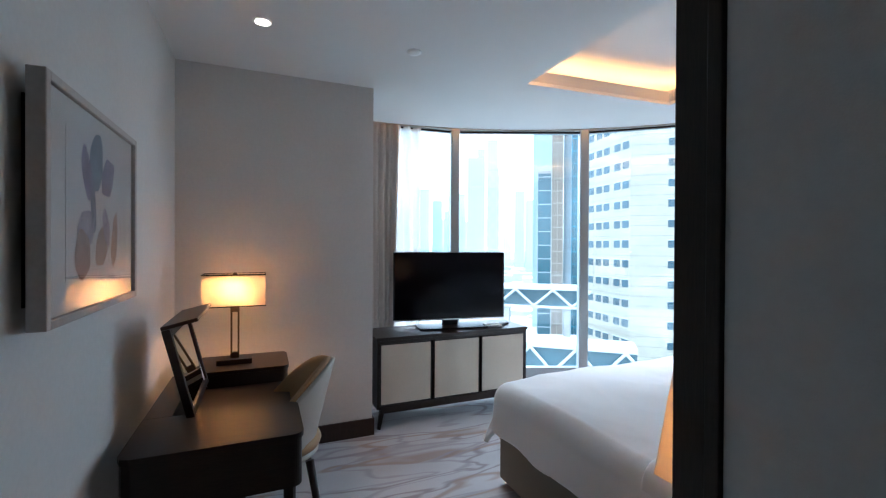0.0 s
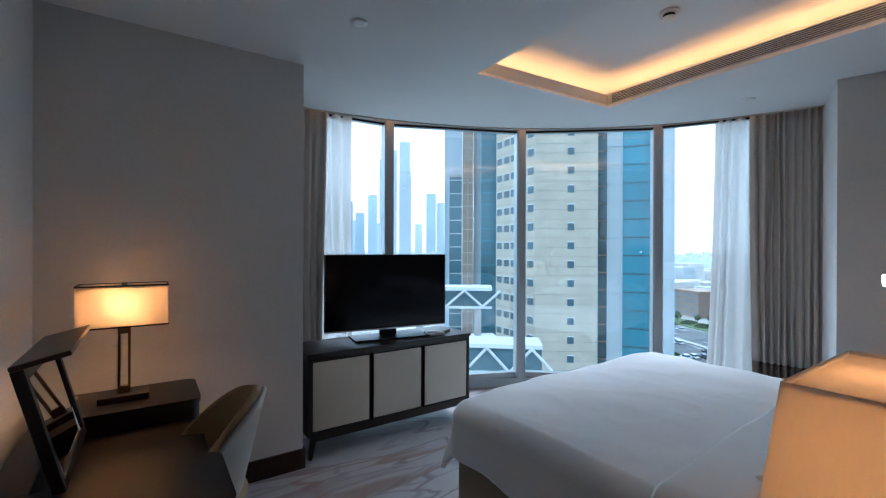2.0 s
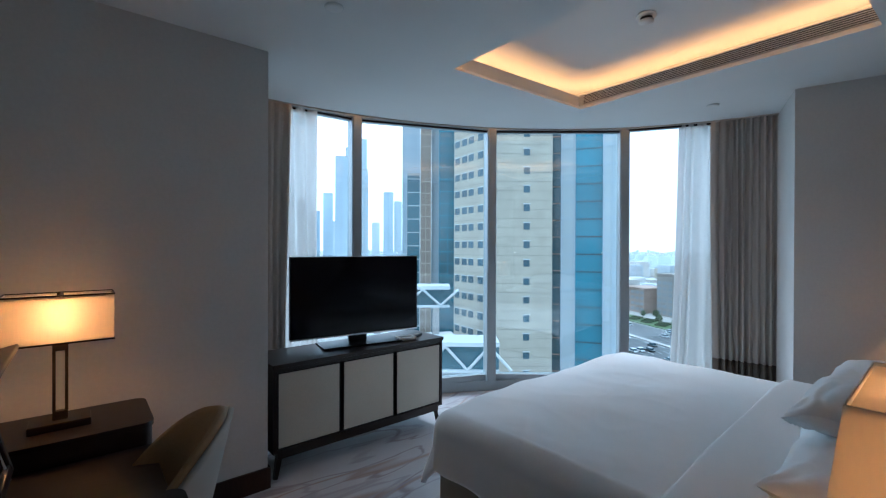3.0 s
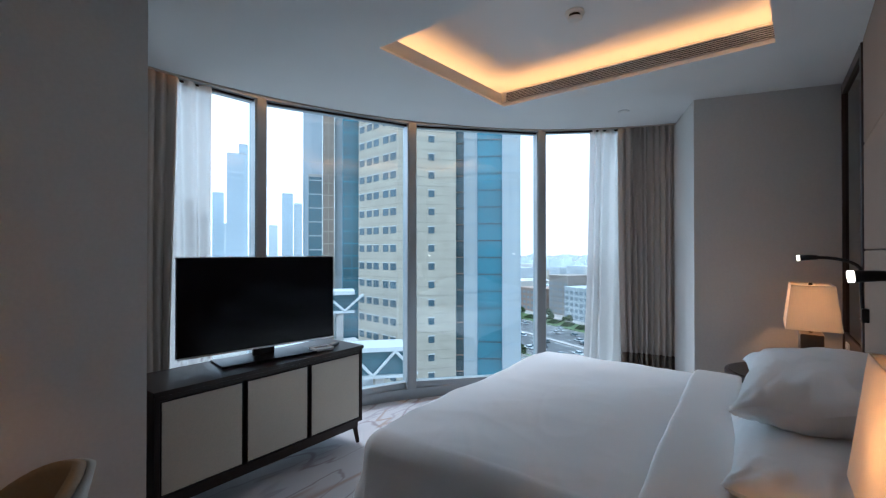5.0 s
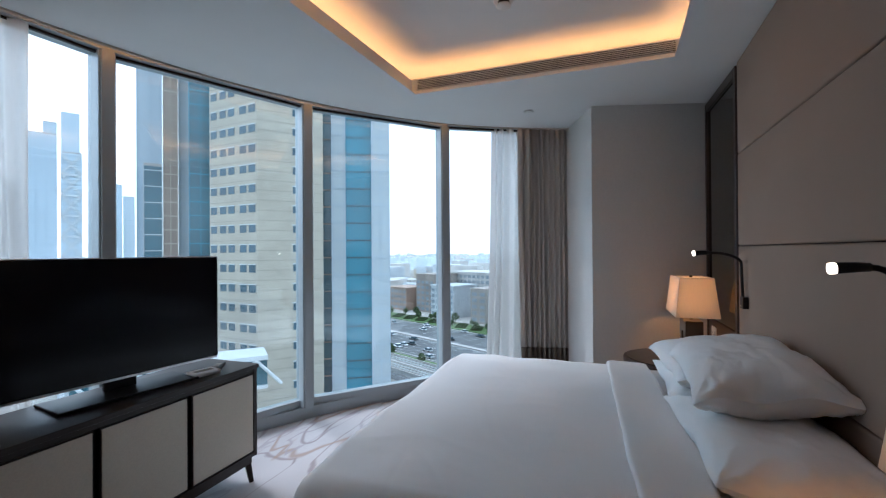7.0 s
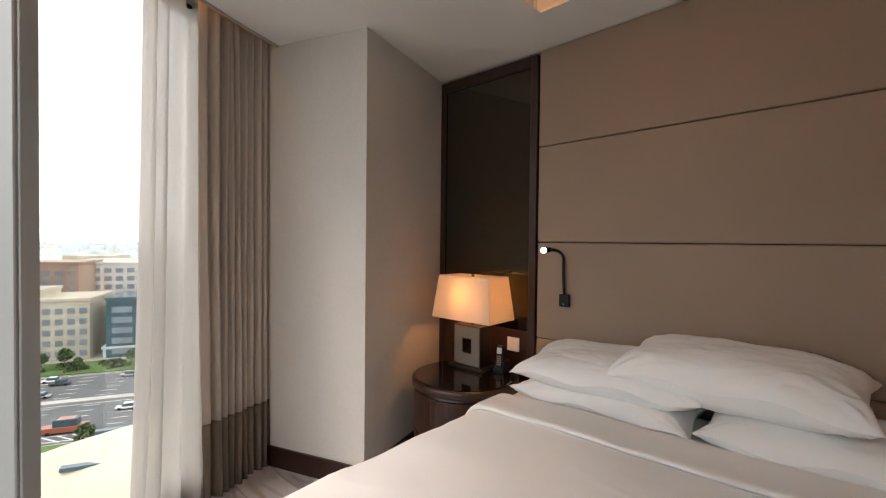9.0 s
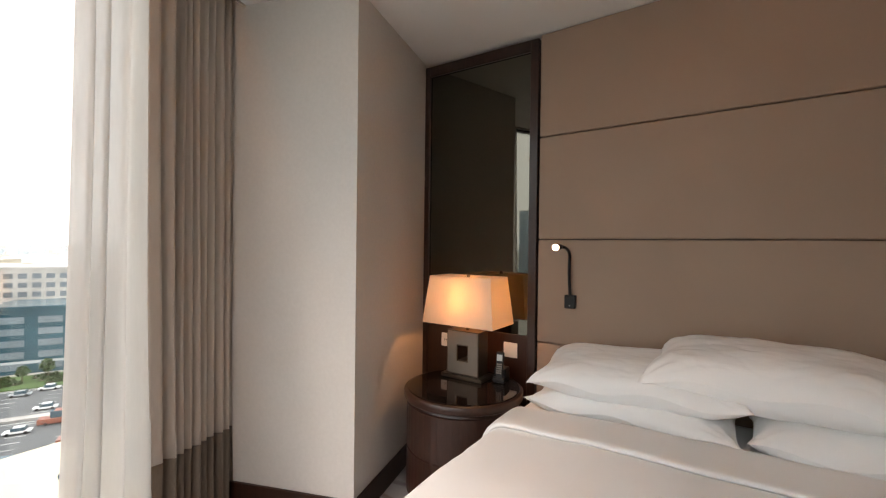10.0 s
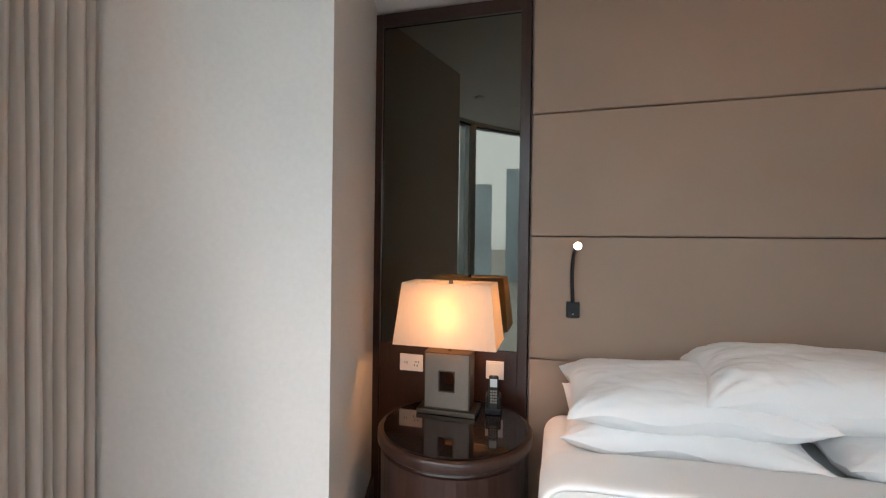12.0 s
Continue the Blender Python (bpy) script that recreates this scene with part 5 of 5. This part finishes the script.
# truss footbridges and station roofs below
def bridge(az0, az1, dist, el0, el1, extra=0.0):
    ob = thing("truss_bridge", (0, 0, 0), "white steel truss footbridge with glazed sides", "bridge")
    m, w = frame_on(polar(az1, dist), polar(az0, dist))
    w += extra
    zb, zt = height_at(dist, el0), height_at(dist, el1)
    bm = bmesh.new()
    stacked_box(bm, m, (-10, 0, zb - 0.4), (w, 5, zb))
    part("deck", bm, STEEL_WHITE, ob)
    bm = bmesh.new()
    stacked_box(bm, m, (-10, -0.3, zt), (w, 5.3, zt + 0.6))
    part("roof", bm, STEEL_WHITE, ob)
    bm = bmesh.new()
    stacked_box(bm, m, (-10, 0.5, zb), (w, 4.5, zt))
    part("glazing", bm, TEAL_DARK, ob)
    x, k = -10.0, 0
    h = zt - zb
    while x < w:
        p0, p1 = m @ Vector((x, -0.1, zb if k % 2 else zt)), m @ Vector((x + 3.2, -0.1, zt if k % 2 else zb))
        part("brace", tube_bm([p0, p1], 0.22, 6), STEEL_WHITE, ob)
        x += 3.2
        k += 1
    for x in (-6, w * 0.6):
        bm = bmesh.new()
        stacked_box(bm, m, (x, 1, GROUND), (x + 1.2, 3.4, zb - 0.4))
        part("pier", bm, CONCRETE, ob)


bridge(48.8, 54.6, 76, -7.7, -5.6)
bridge(44.0, 52.0, 62, -16.0, -13.0, 2.0)


def low_roof(az, dist, w, d, z, label):
    ob = thing("podium_roof", (0, 0, 0), label, "building")
    c = polar(az, dist)
    m = Matrix.Translation((c.x, c.y, 0)) @ Matrix.Rotation(math.atan2(U.y, U.x), 4, "Z")
    for nm, a, b, mt in (("wall", (-w / 2, -d / 2, GROUND), (w / 2, d / 2, z - 0.5), CITY[3]), ("roof", (-w / 2 - 0.4, -d / 2 - 0.4, z - 0.5), (w / 2 + 0.4, d / 2 + 0.4, z), CITY[1])):
        bm = bmesh.new()
        stacked_box(bm, m, a, b)
        part(nm, bm, mt, ob)
    rng = random.Random(int(az * 10))
    for _ in range(7):
        x, y, s = rng.uniform(-w / 2, w / 2 - 3), rng.uniform(-d / 2, d / 2 - 3), rng.uniform(1.2, 3)
        bm = bmesh.new()
        stacked_box(bm, m, (x, y, z), (x + s, y + s, z + rng.uniform(0.6, 1.6)))
        part("roof_unit", bm, CITY[3], ob)


low_roof(52.5, 100, 34, 22, -22, "grey flat podium roof with plant units")
low_roof(56.5, 150, 40, 26, -26, "pale flat podium roof with plant units")
low_roof(57.5, 230, 60, 30, -28, "pale low building with flat roof")
low_roof(47, 66, 16, 12, -27, "pale service roof beside the tower")


# construction tower beyond the highway
def construction_tower():
    ob = thing("unfinished_tower", (0, 0, 0), "unfinished concrete tower wrapped in scaffolding floors", "tower")
    d = 205
    m, w = frame_on(polar(7.1, d), polar(-0.7, d))
    top = height_at(d, 13.0)
    floors = int((top - GROUND) / 3.7)
    for k in range(floors):
        z = GROUND + 4 + k * 3.7
        if z > top:
            break
        ext = 1.6 if 8 < k else 0.2
        bm = bmesh.new()
        stacked_box(bm, m, (-ext, -ext, z), (w + ext, 22, z + 0.55))
        part("floor_slab", bm, RUST if k > 8 and k % 2 else CONCRETE, ob)
    for i in range(7):
        for y in (0.5, 20):
            x = 0.8 + (w - 2.4) * i / 6
            bm = bmesh.new()
            stacked_box(bm, m, (x, y, GROUND), (x + 0.8, y + 0.8, top))
            part("column", bm, CONCRETE, ob)
    bm = bmesh.new()
    stacked_box(bm, m, (w * 0.3, 6, GROUND), (w * 0.72, 16, top + 5))
    part("core", bm, CONCRETE, ob)
    rng = random.Random(8)
    for i in range(9):
        x = w * (0.10 + 0.09 * i)
        bm = bmesh.new()
        stacked_box(bm, m, (x, 2, top), (x + w * 0.085, 14, top + rng.uniform(5.5, 8.5)))
        part("climbing_formwork", bm, PANE_DARK, ob)
    bm = bmesh.new()
    stacked_box(bm, m, (-4, -3, GROUND + 1), (w * 0.9, -2.6, GROUND + 16))
    part("hoarding", bm, material("blue_hoarding", (0.11, 0.14, 0.27), rough=0.7, blotch=0.2, blotch_size=0.1), ob, "blue printed site hoarding")
    for i in range(5):
        bm = bmesh.new()
        stacked_box(bm, m, (-1 + i * w * 0.17, -3.1, GROUND + 4 + i % 3), (1.6 + i * w * 0.17, -3.02, GROUND + 9 + i % 2 * 2))
        part("print_bar", bm, GRASS if i % 2 else HAZE_LINE, ob)


construction_tower()


def block(n, s, w, d, h, mat, label, name="city_building", floors=True, turn=0, fh=3.6, bay=4.0):
    ob = thing(name, (0, 0, 0), label, "building")
    c = road_point(n, s)
    m = Matrix.Translation((c.x, c.y, GROUND)) @ Matrix.Rotation(math.atan2(U.y, U.x) + radians(turn), 4, "Z")
    bm = bmesh.new()
    stacked_box(bm, m, (-w / 2, -d / 2, 0), (w / 2, d / 2, h))
    part("wall", bm, mat, ob)
    bm = bmesh.new()
    stacked_box(bm, m, (-w / 2 - 0.4, -d / 2 - 0.4, h), (w / 2 + 0.4, d / 2 + 0.4, h + 0.9))
    part("roof", bm, mat, ob)
    if floors:
        nb = max(2, int(w / bay))
        for k in range(int(h / fh)):
            z = 1.2 + k * fh
            bm = bmesh.new()
            for i in range(nb):
                x = -w / 2 + w * (i + 0.18) / nb
                stacked_box(bm, m, (x, d / 2 - 0.05, z), (x + w * 0.64 / nb, d / 2 + 0.12, z + fh * 0.55))
            part("window_row", bm, CITY_PANE, ob)
    return ob


block(196, 140, 60, 26, 19, CITY[2], "brown parking building with open decks", bay=6)
block(192, 84, 40, 22, 20, CITY[0], "beige palace-style building with arched windows", bay=3.2)
block(189, 84, 12, 18, 23, CITY[0], "beige entrance pavilion with tall windows", bay=3.2)
block(190, 36, 46, 20, 20, TEAL_DARK, "low dark glass showroom with white frame", bay=9)
block(190.5, 36, 48, 20.4, 3, STEEL_WHITE, "white plinth frame of the showroom", floors=False)
block(222, 112, 70, 24, 31, CITY[4], "red brown office building with dark windows")
block(230, 190, 60, 26, 26, CITY[1], "pale office building with window rows")
block(196, 196, 20, 22, 19, CITY[3], "white office building with window rows")
block(204, 221, 18, 22, 25, CITY[2], "brown office building with window rows")
block(198, 246, 22, 20, 15, CITY[4], "red brown low building with window rows")
block(200, 282, 26, 24, 18, CITY[1], "pale office building with window rows")
block(240, 58, 50, 26, 30, CITY[1], "pale apartment block with window rows")
block(262, 15, 60, 26, 32, CITY[2], "brown apartment block with window rows")
block(250, -45, 50, 26, 30, CITY[3], "grey apartment block with window rows")
block(205, -25, 40, 24, 20, CITY[1], "pale low office with window rows")


def hedges():
    """Short slanted hedge rows planted on the verge beyond the highway."""
    first = None
    rng = random.Random(21)
    ang = math.degrees(math.atan2(U.y, U.x))
    for k in range(22):
        for row in range(3):
            q = road_point(165 + row * 3.4, -15 + k * 11 + row * 2.2, GROUND + 0.3)
            m = pose(q.x, q.y, q.z, 0, 0, ang + 24)
            if first is None:
                first = thing("hedge", (0, 0, 0), "low dark green clipped hedge on the verge", "hedge", group="verge hedges")
                bm = bmesh.new()
                for _ in range(150):
                    c = Vector((rng.uniform(-3, 3), rng.uniform(-0.6, 0.6), rng.uniform(0.1, 1.0)))
                    u = Vector((rng.uniform(-1, 1), rng.uniform(-1, 1), rng.uniform(-1, 1))).normalized() * 0.4
                    v = u.cross(Vector((rng.uniform(-1, 1), rng.uniform(-1, 1), 0.3))).normalized() * 0.35
                    bm.faces.new([bm.verts.new(c + w) for w in (u, v, -u, -v)])
                part("leaves", bm, LEAF, first)
                part("stems", box_bm((-2.9, -0.3, 0.0), (2.9, 0.3, 0.5), 0.1, 1), BARK, first)
                first.matrix_world = m
            else:
                copy_thing(first, m)


hedges()


def far_city():
    rng = random.Random(11)
    sets = {}
    for i in range(1500):
        dist = 260 * (18 ** rng.random())
        az = rng.uniform(-32, 62)
        q = polar(az, dist)
        n = q.x * N.x + q.y * N.y
        if n < 275 and not (az > 50 and dist > 300):
            continue
        w, d, h = rng.uniform(10, 34), rng.uniform(10, 30), rng.uniform(5, 17) + (12 if rng.random() < 0.1 else 0)
        # Beyond 700 m the pale material paints haze into the blocks.
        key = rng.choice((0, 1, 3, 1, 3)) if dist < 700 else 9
        m = Matrix.Translation((q.x, q.y, GROUND)) @ Matrix.Rotation(math.atan2(U.y, U.x) + rng.uniform(-0.2, 0.2), 4, "Z")
        vs, fs = sets.setdefault(key, ([], []))
        b = len(vs)
        for z in (0, h):
            for x, y in ((-w / 2, -d / 2), (w / 2, -d / 2), (w / 2, d / 2), (-w / 2, d / 2)):
                vs.append(tuple(m @ Vector((x, y, z))))
        fs += [(b + 4, b + 5, b + 6, b + 7), (b, b + 1, b + 5, b + 4), (b + 1, b + 2, b + 6, b + 5), (b + 2, b + 3, b + 7, b + 6), (b + 3, b, b + 4, b + 7)]
    for key, (vs, fs) in sets.items():
        me = bpy.data.meshes.new("far_city")
        me.from_pydata(vs, [], fs)
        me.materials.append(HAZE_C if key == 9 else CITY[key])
        tagged(new("far_city", me), "distant low-rise city blocks, the farthest tinted pale for haze", "city", kind="stuff")


far_city()


def tree_model():
    ob = thing("street_tree", (0, 0, 0), "small dark green street tree on the verge", "tree", group="street trees")
    part("trunk", tube_bm([(0, 0, 0), (0.1, 0.05, 1.2), (0.05, 0.1, 2.4)], 0.2, 7, 0.1), BARK, ob)
    rng = random.Random(3)
    bm = bmesh.new()
    for _ in range(170):
        a, r, h = rng.uniform(0, math.tau), rng.uniform(0, 1) ** 0.5 * 1.7, rng.uniform(1.8, 4.4)
        r *= 1 - abs(h - 2.9) / 2.4
        c = Vector((r * math.cos(a), r * math.sin(a), h))
        u = Vector((rng.uniform(-1, 1), rng.uniform(-1, 1), rng.uniform(-1, 1))).normalized() * 0.35
        v = u.cross(Vector((rng.uniform(-1, 1), rng.uniform(-1, 1), 0.3))).normalized() * 0.3
        bm.faces.new([bm.verts.new(c + q) for q in (u, v, -u, -v)])
    part("crown", bm, LEAF, ob)
    return ob


def trees():
    first = tree_model()
    rng = random.Random(4)
    placed = False
    for k in range(52):
        n, s = (rng.uniform(163, 175), -20 + k * 6.2 + rng.uniform(-2, 2)) if k % 4 else (rng.uniform(98, 106), -10 + k * 4)
        q = road_point(n, s, GROUND + 0.28 if n > 150 else GROUND + 0.24)
        sc = rng.uniform(0.8, 1.4)
        m = pose(q.x, q.y, q.z, 0, 0, rng.uniform(0, 360))
        if not placed:
            first.matrix_world = m
            placed = True
        else:
            t = copy_thing(first, m)
            t.scale = (sc, sc, sc)


trees()


TRACK_BED = material("track_bed", (0.17, 0.165, 0.155), rough=0.95, blotch=0.2, blotch_size=0.3, grain=0.2, grain_size=2.0)


# metro viaduct and the golden station shell
def viaduct():
    ob = thing("metro_viaduct", (0, 0, 0), "pale concrete metro viaduct with two rail tracks", "viaduct")
    ang = math.atan2(U.y, U.x)
    z = GROUND + 8.5
    c = road_point(78, 0)
    m = Matrix.Translation((c.x, c.y, 0)) @ Matrix.Rotation(ang, 4, "Z")
    for nm, a, b, mt in (("deck", (40, -5, z - 1.2), (900, 5, z), TRACK_BED), ("parapet", (40, -5.3, z - 1.0), (900, -5.02, z + 0.35), CONCRETE), ("parapet", (40, 5.02, z - 1.0), (900, 5.3, z + 0.35), CONCRETE),
                         *(("rail", (40, y - 0.06, z), (900, y + 0.06, z + 0.18), STEEL_WHITE) for y in (-3.4, -1.9, 1.9, 3.4)), ("walkway", (40, -0.5, z), (900, 0.5, z + 0.25), CONCRETE)):
        bm = bmesh.new()
        stacked_box(bm, m, a, b)
        part(nm, bm, mt, ob)
    for k in range(16):
        bm = bmesh.new()
        stacked_box(bm, m, (55 + k * 34, -1.2, GROUND), (57.4 + k * 34, 1.2, z - 1.2))
        part("pier", bm, CONCRETE, ob)


viaduct()


def station_shell():
    ob = thing("metro_station_roof", (0, 0, 0), "golden curved shell roof of a metro station", "station")
    ang = math.atan2(U.y, U.x)
    c = road_point(69, -14)
    m = Matrix.Translation((c.x, c.y, 0)) @ Matrix.Rotation(ang, 4, "Z")
    bm = bmesh.new()
    rows = []
    for i in range(49):
        u = -1 + 2 * i / 48
        half = 15.5 * math.sqrt(max(0.0, 1 - u * u)) + 0.05
        rows.append([bm.verts.new(m @ Vector((u * 60, half * math.sin(radians(-90 + 180 * j / 20)), GROUND + 3 + (15.0 * math.sqrt(max(0, 1 - u * u)) ** 0.8) * math.cos(radians(-90 + 180 * j / 20)) ** 0.7 if 0 < j < 20 else GROUND + 3))) for j in range(21)])
    for a, b in zip(rows, rows[1:]):
        for j in range(20):
            bm.faces.new((a[j], a[j + 1], b[j + 1], b[j]))
    part("shell", bm, GOLD, ob, smooth=True)
    for i in range(9):
        for j in (-1, 1):
            u = -0.7 + 0.17 * i
            h = GROUND + 3 + 15.0 * (1 - u * u) ** 0.4 * math.cos(radians(28)) ** 0.7
            bm = bmesh.new()
            stacked_box(bm, m, (u * 60 - 2.4, j * 7.0 * math.sqrt(1 - u * u) - 0.45, h - 0.2), (u * 60 + 2.4, j * 7.0 * math.sqrt(1 - u * u) + 0.45, h + 0.25))
            part("skylight", bm, PANE_DARK, ob)
    bm = bmesh.new()
    stacked_box(bm, m, (-40, -9, GROUND), (40, 9, GROUND + 3.5))
    part("base_hall", bm, TEAL_DARK, ob)


station_shell()
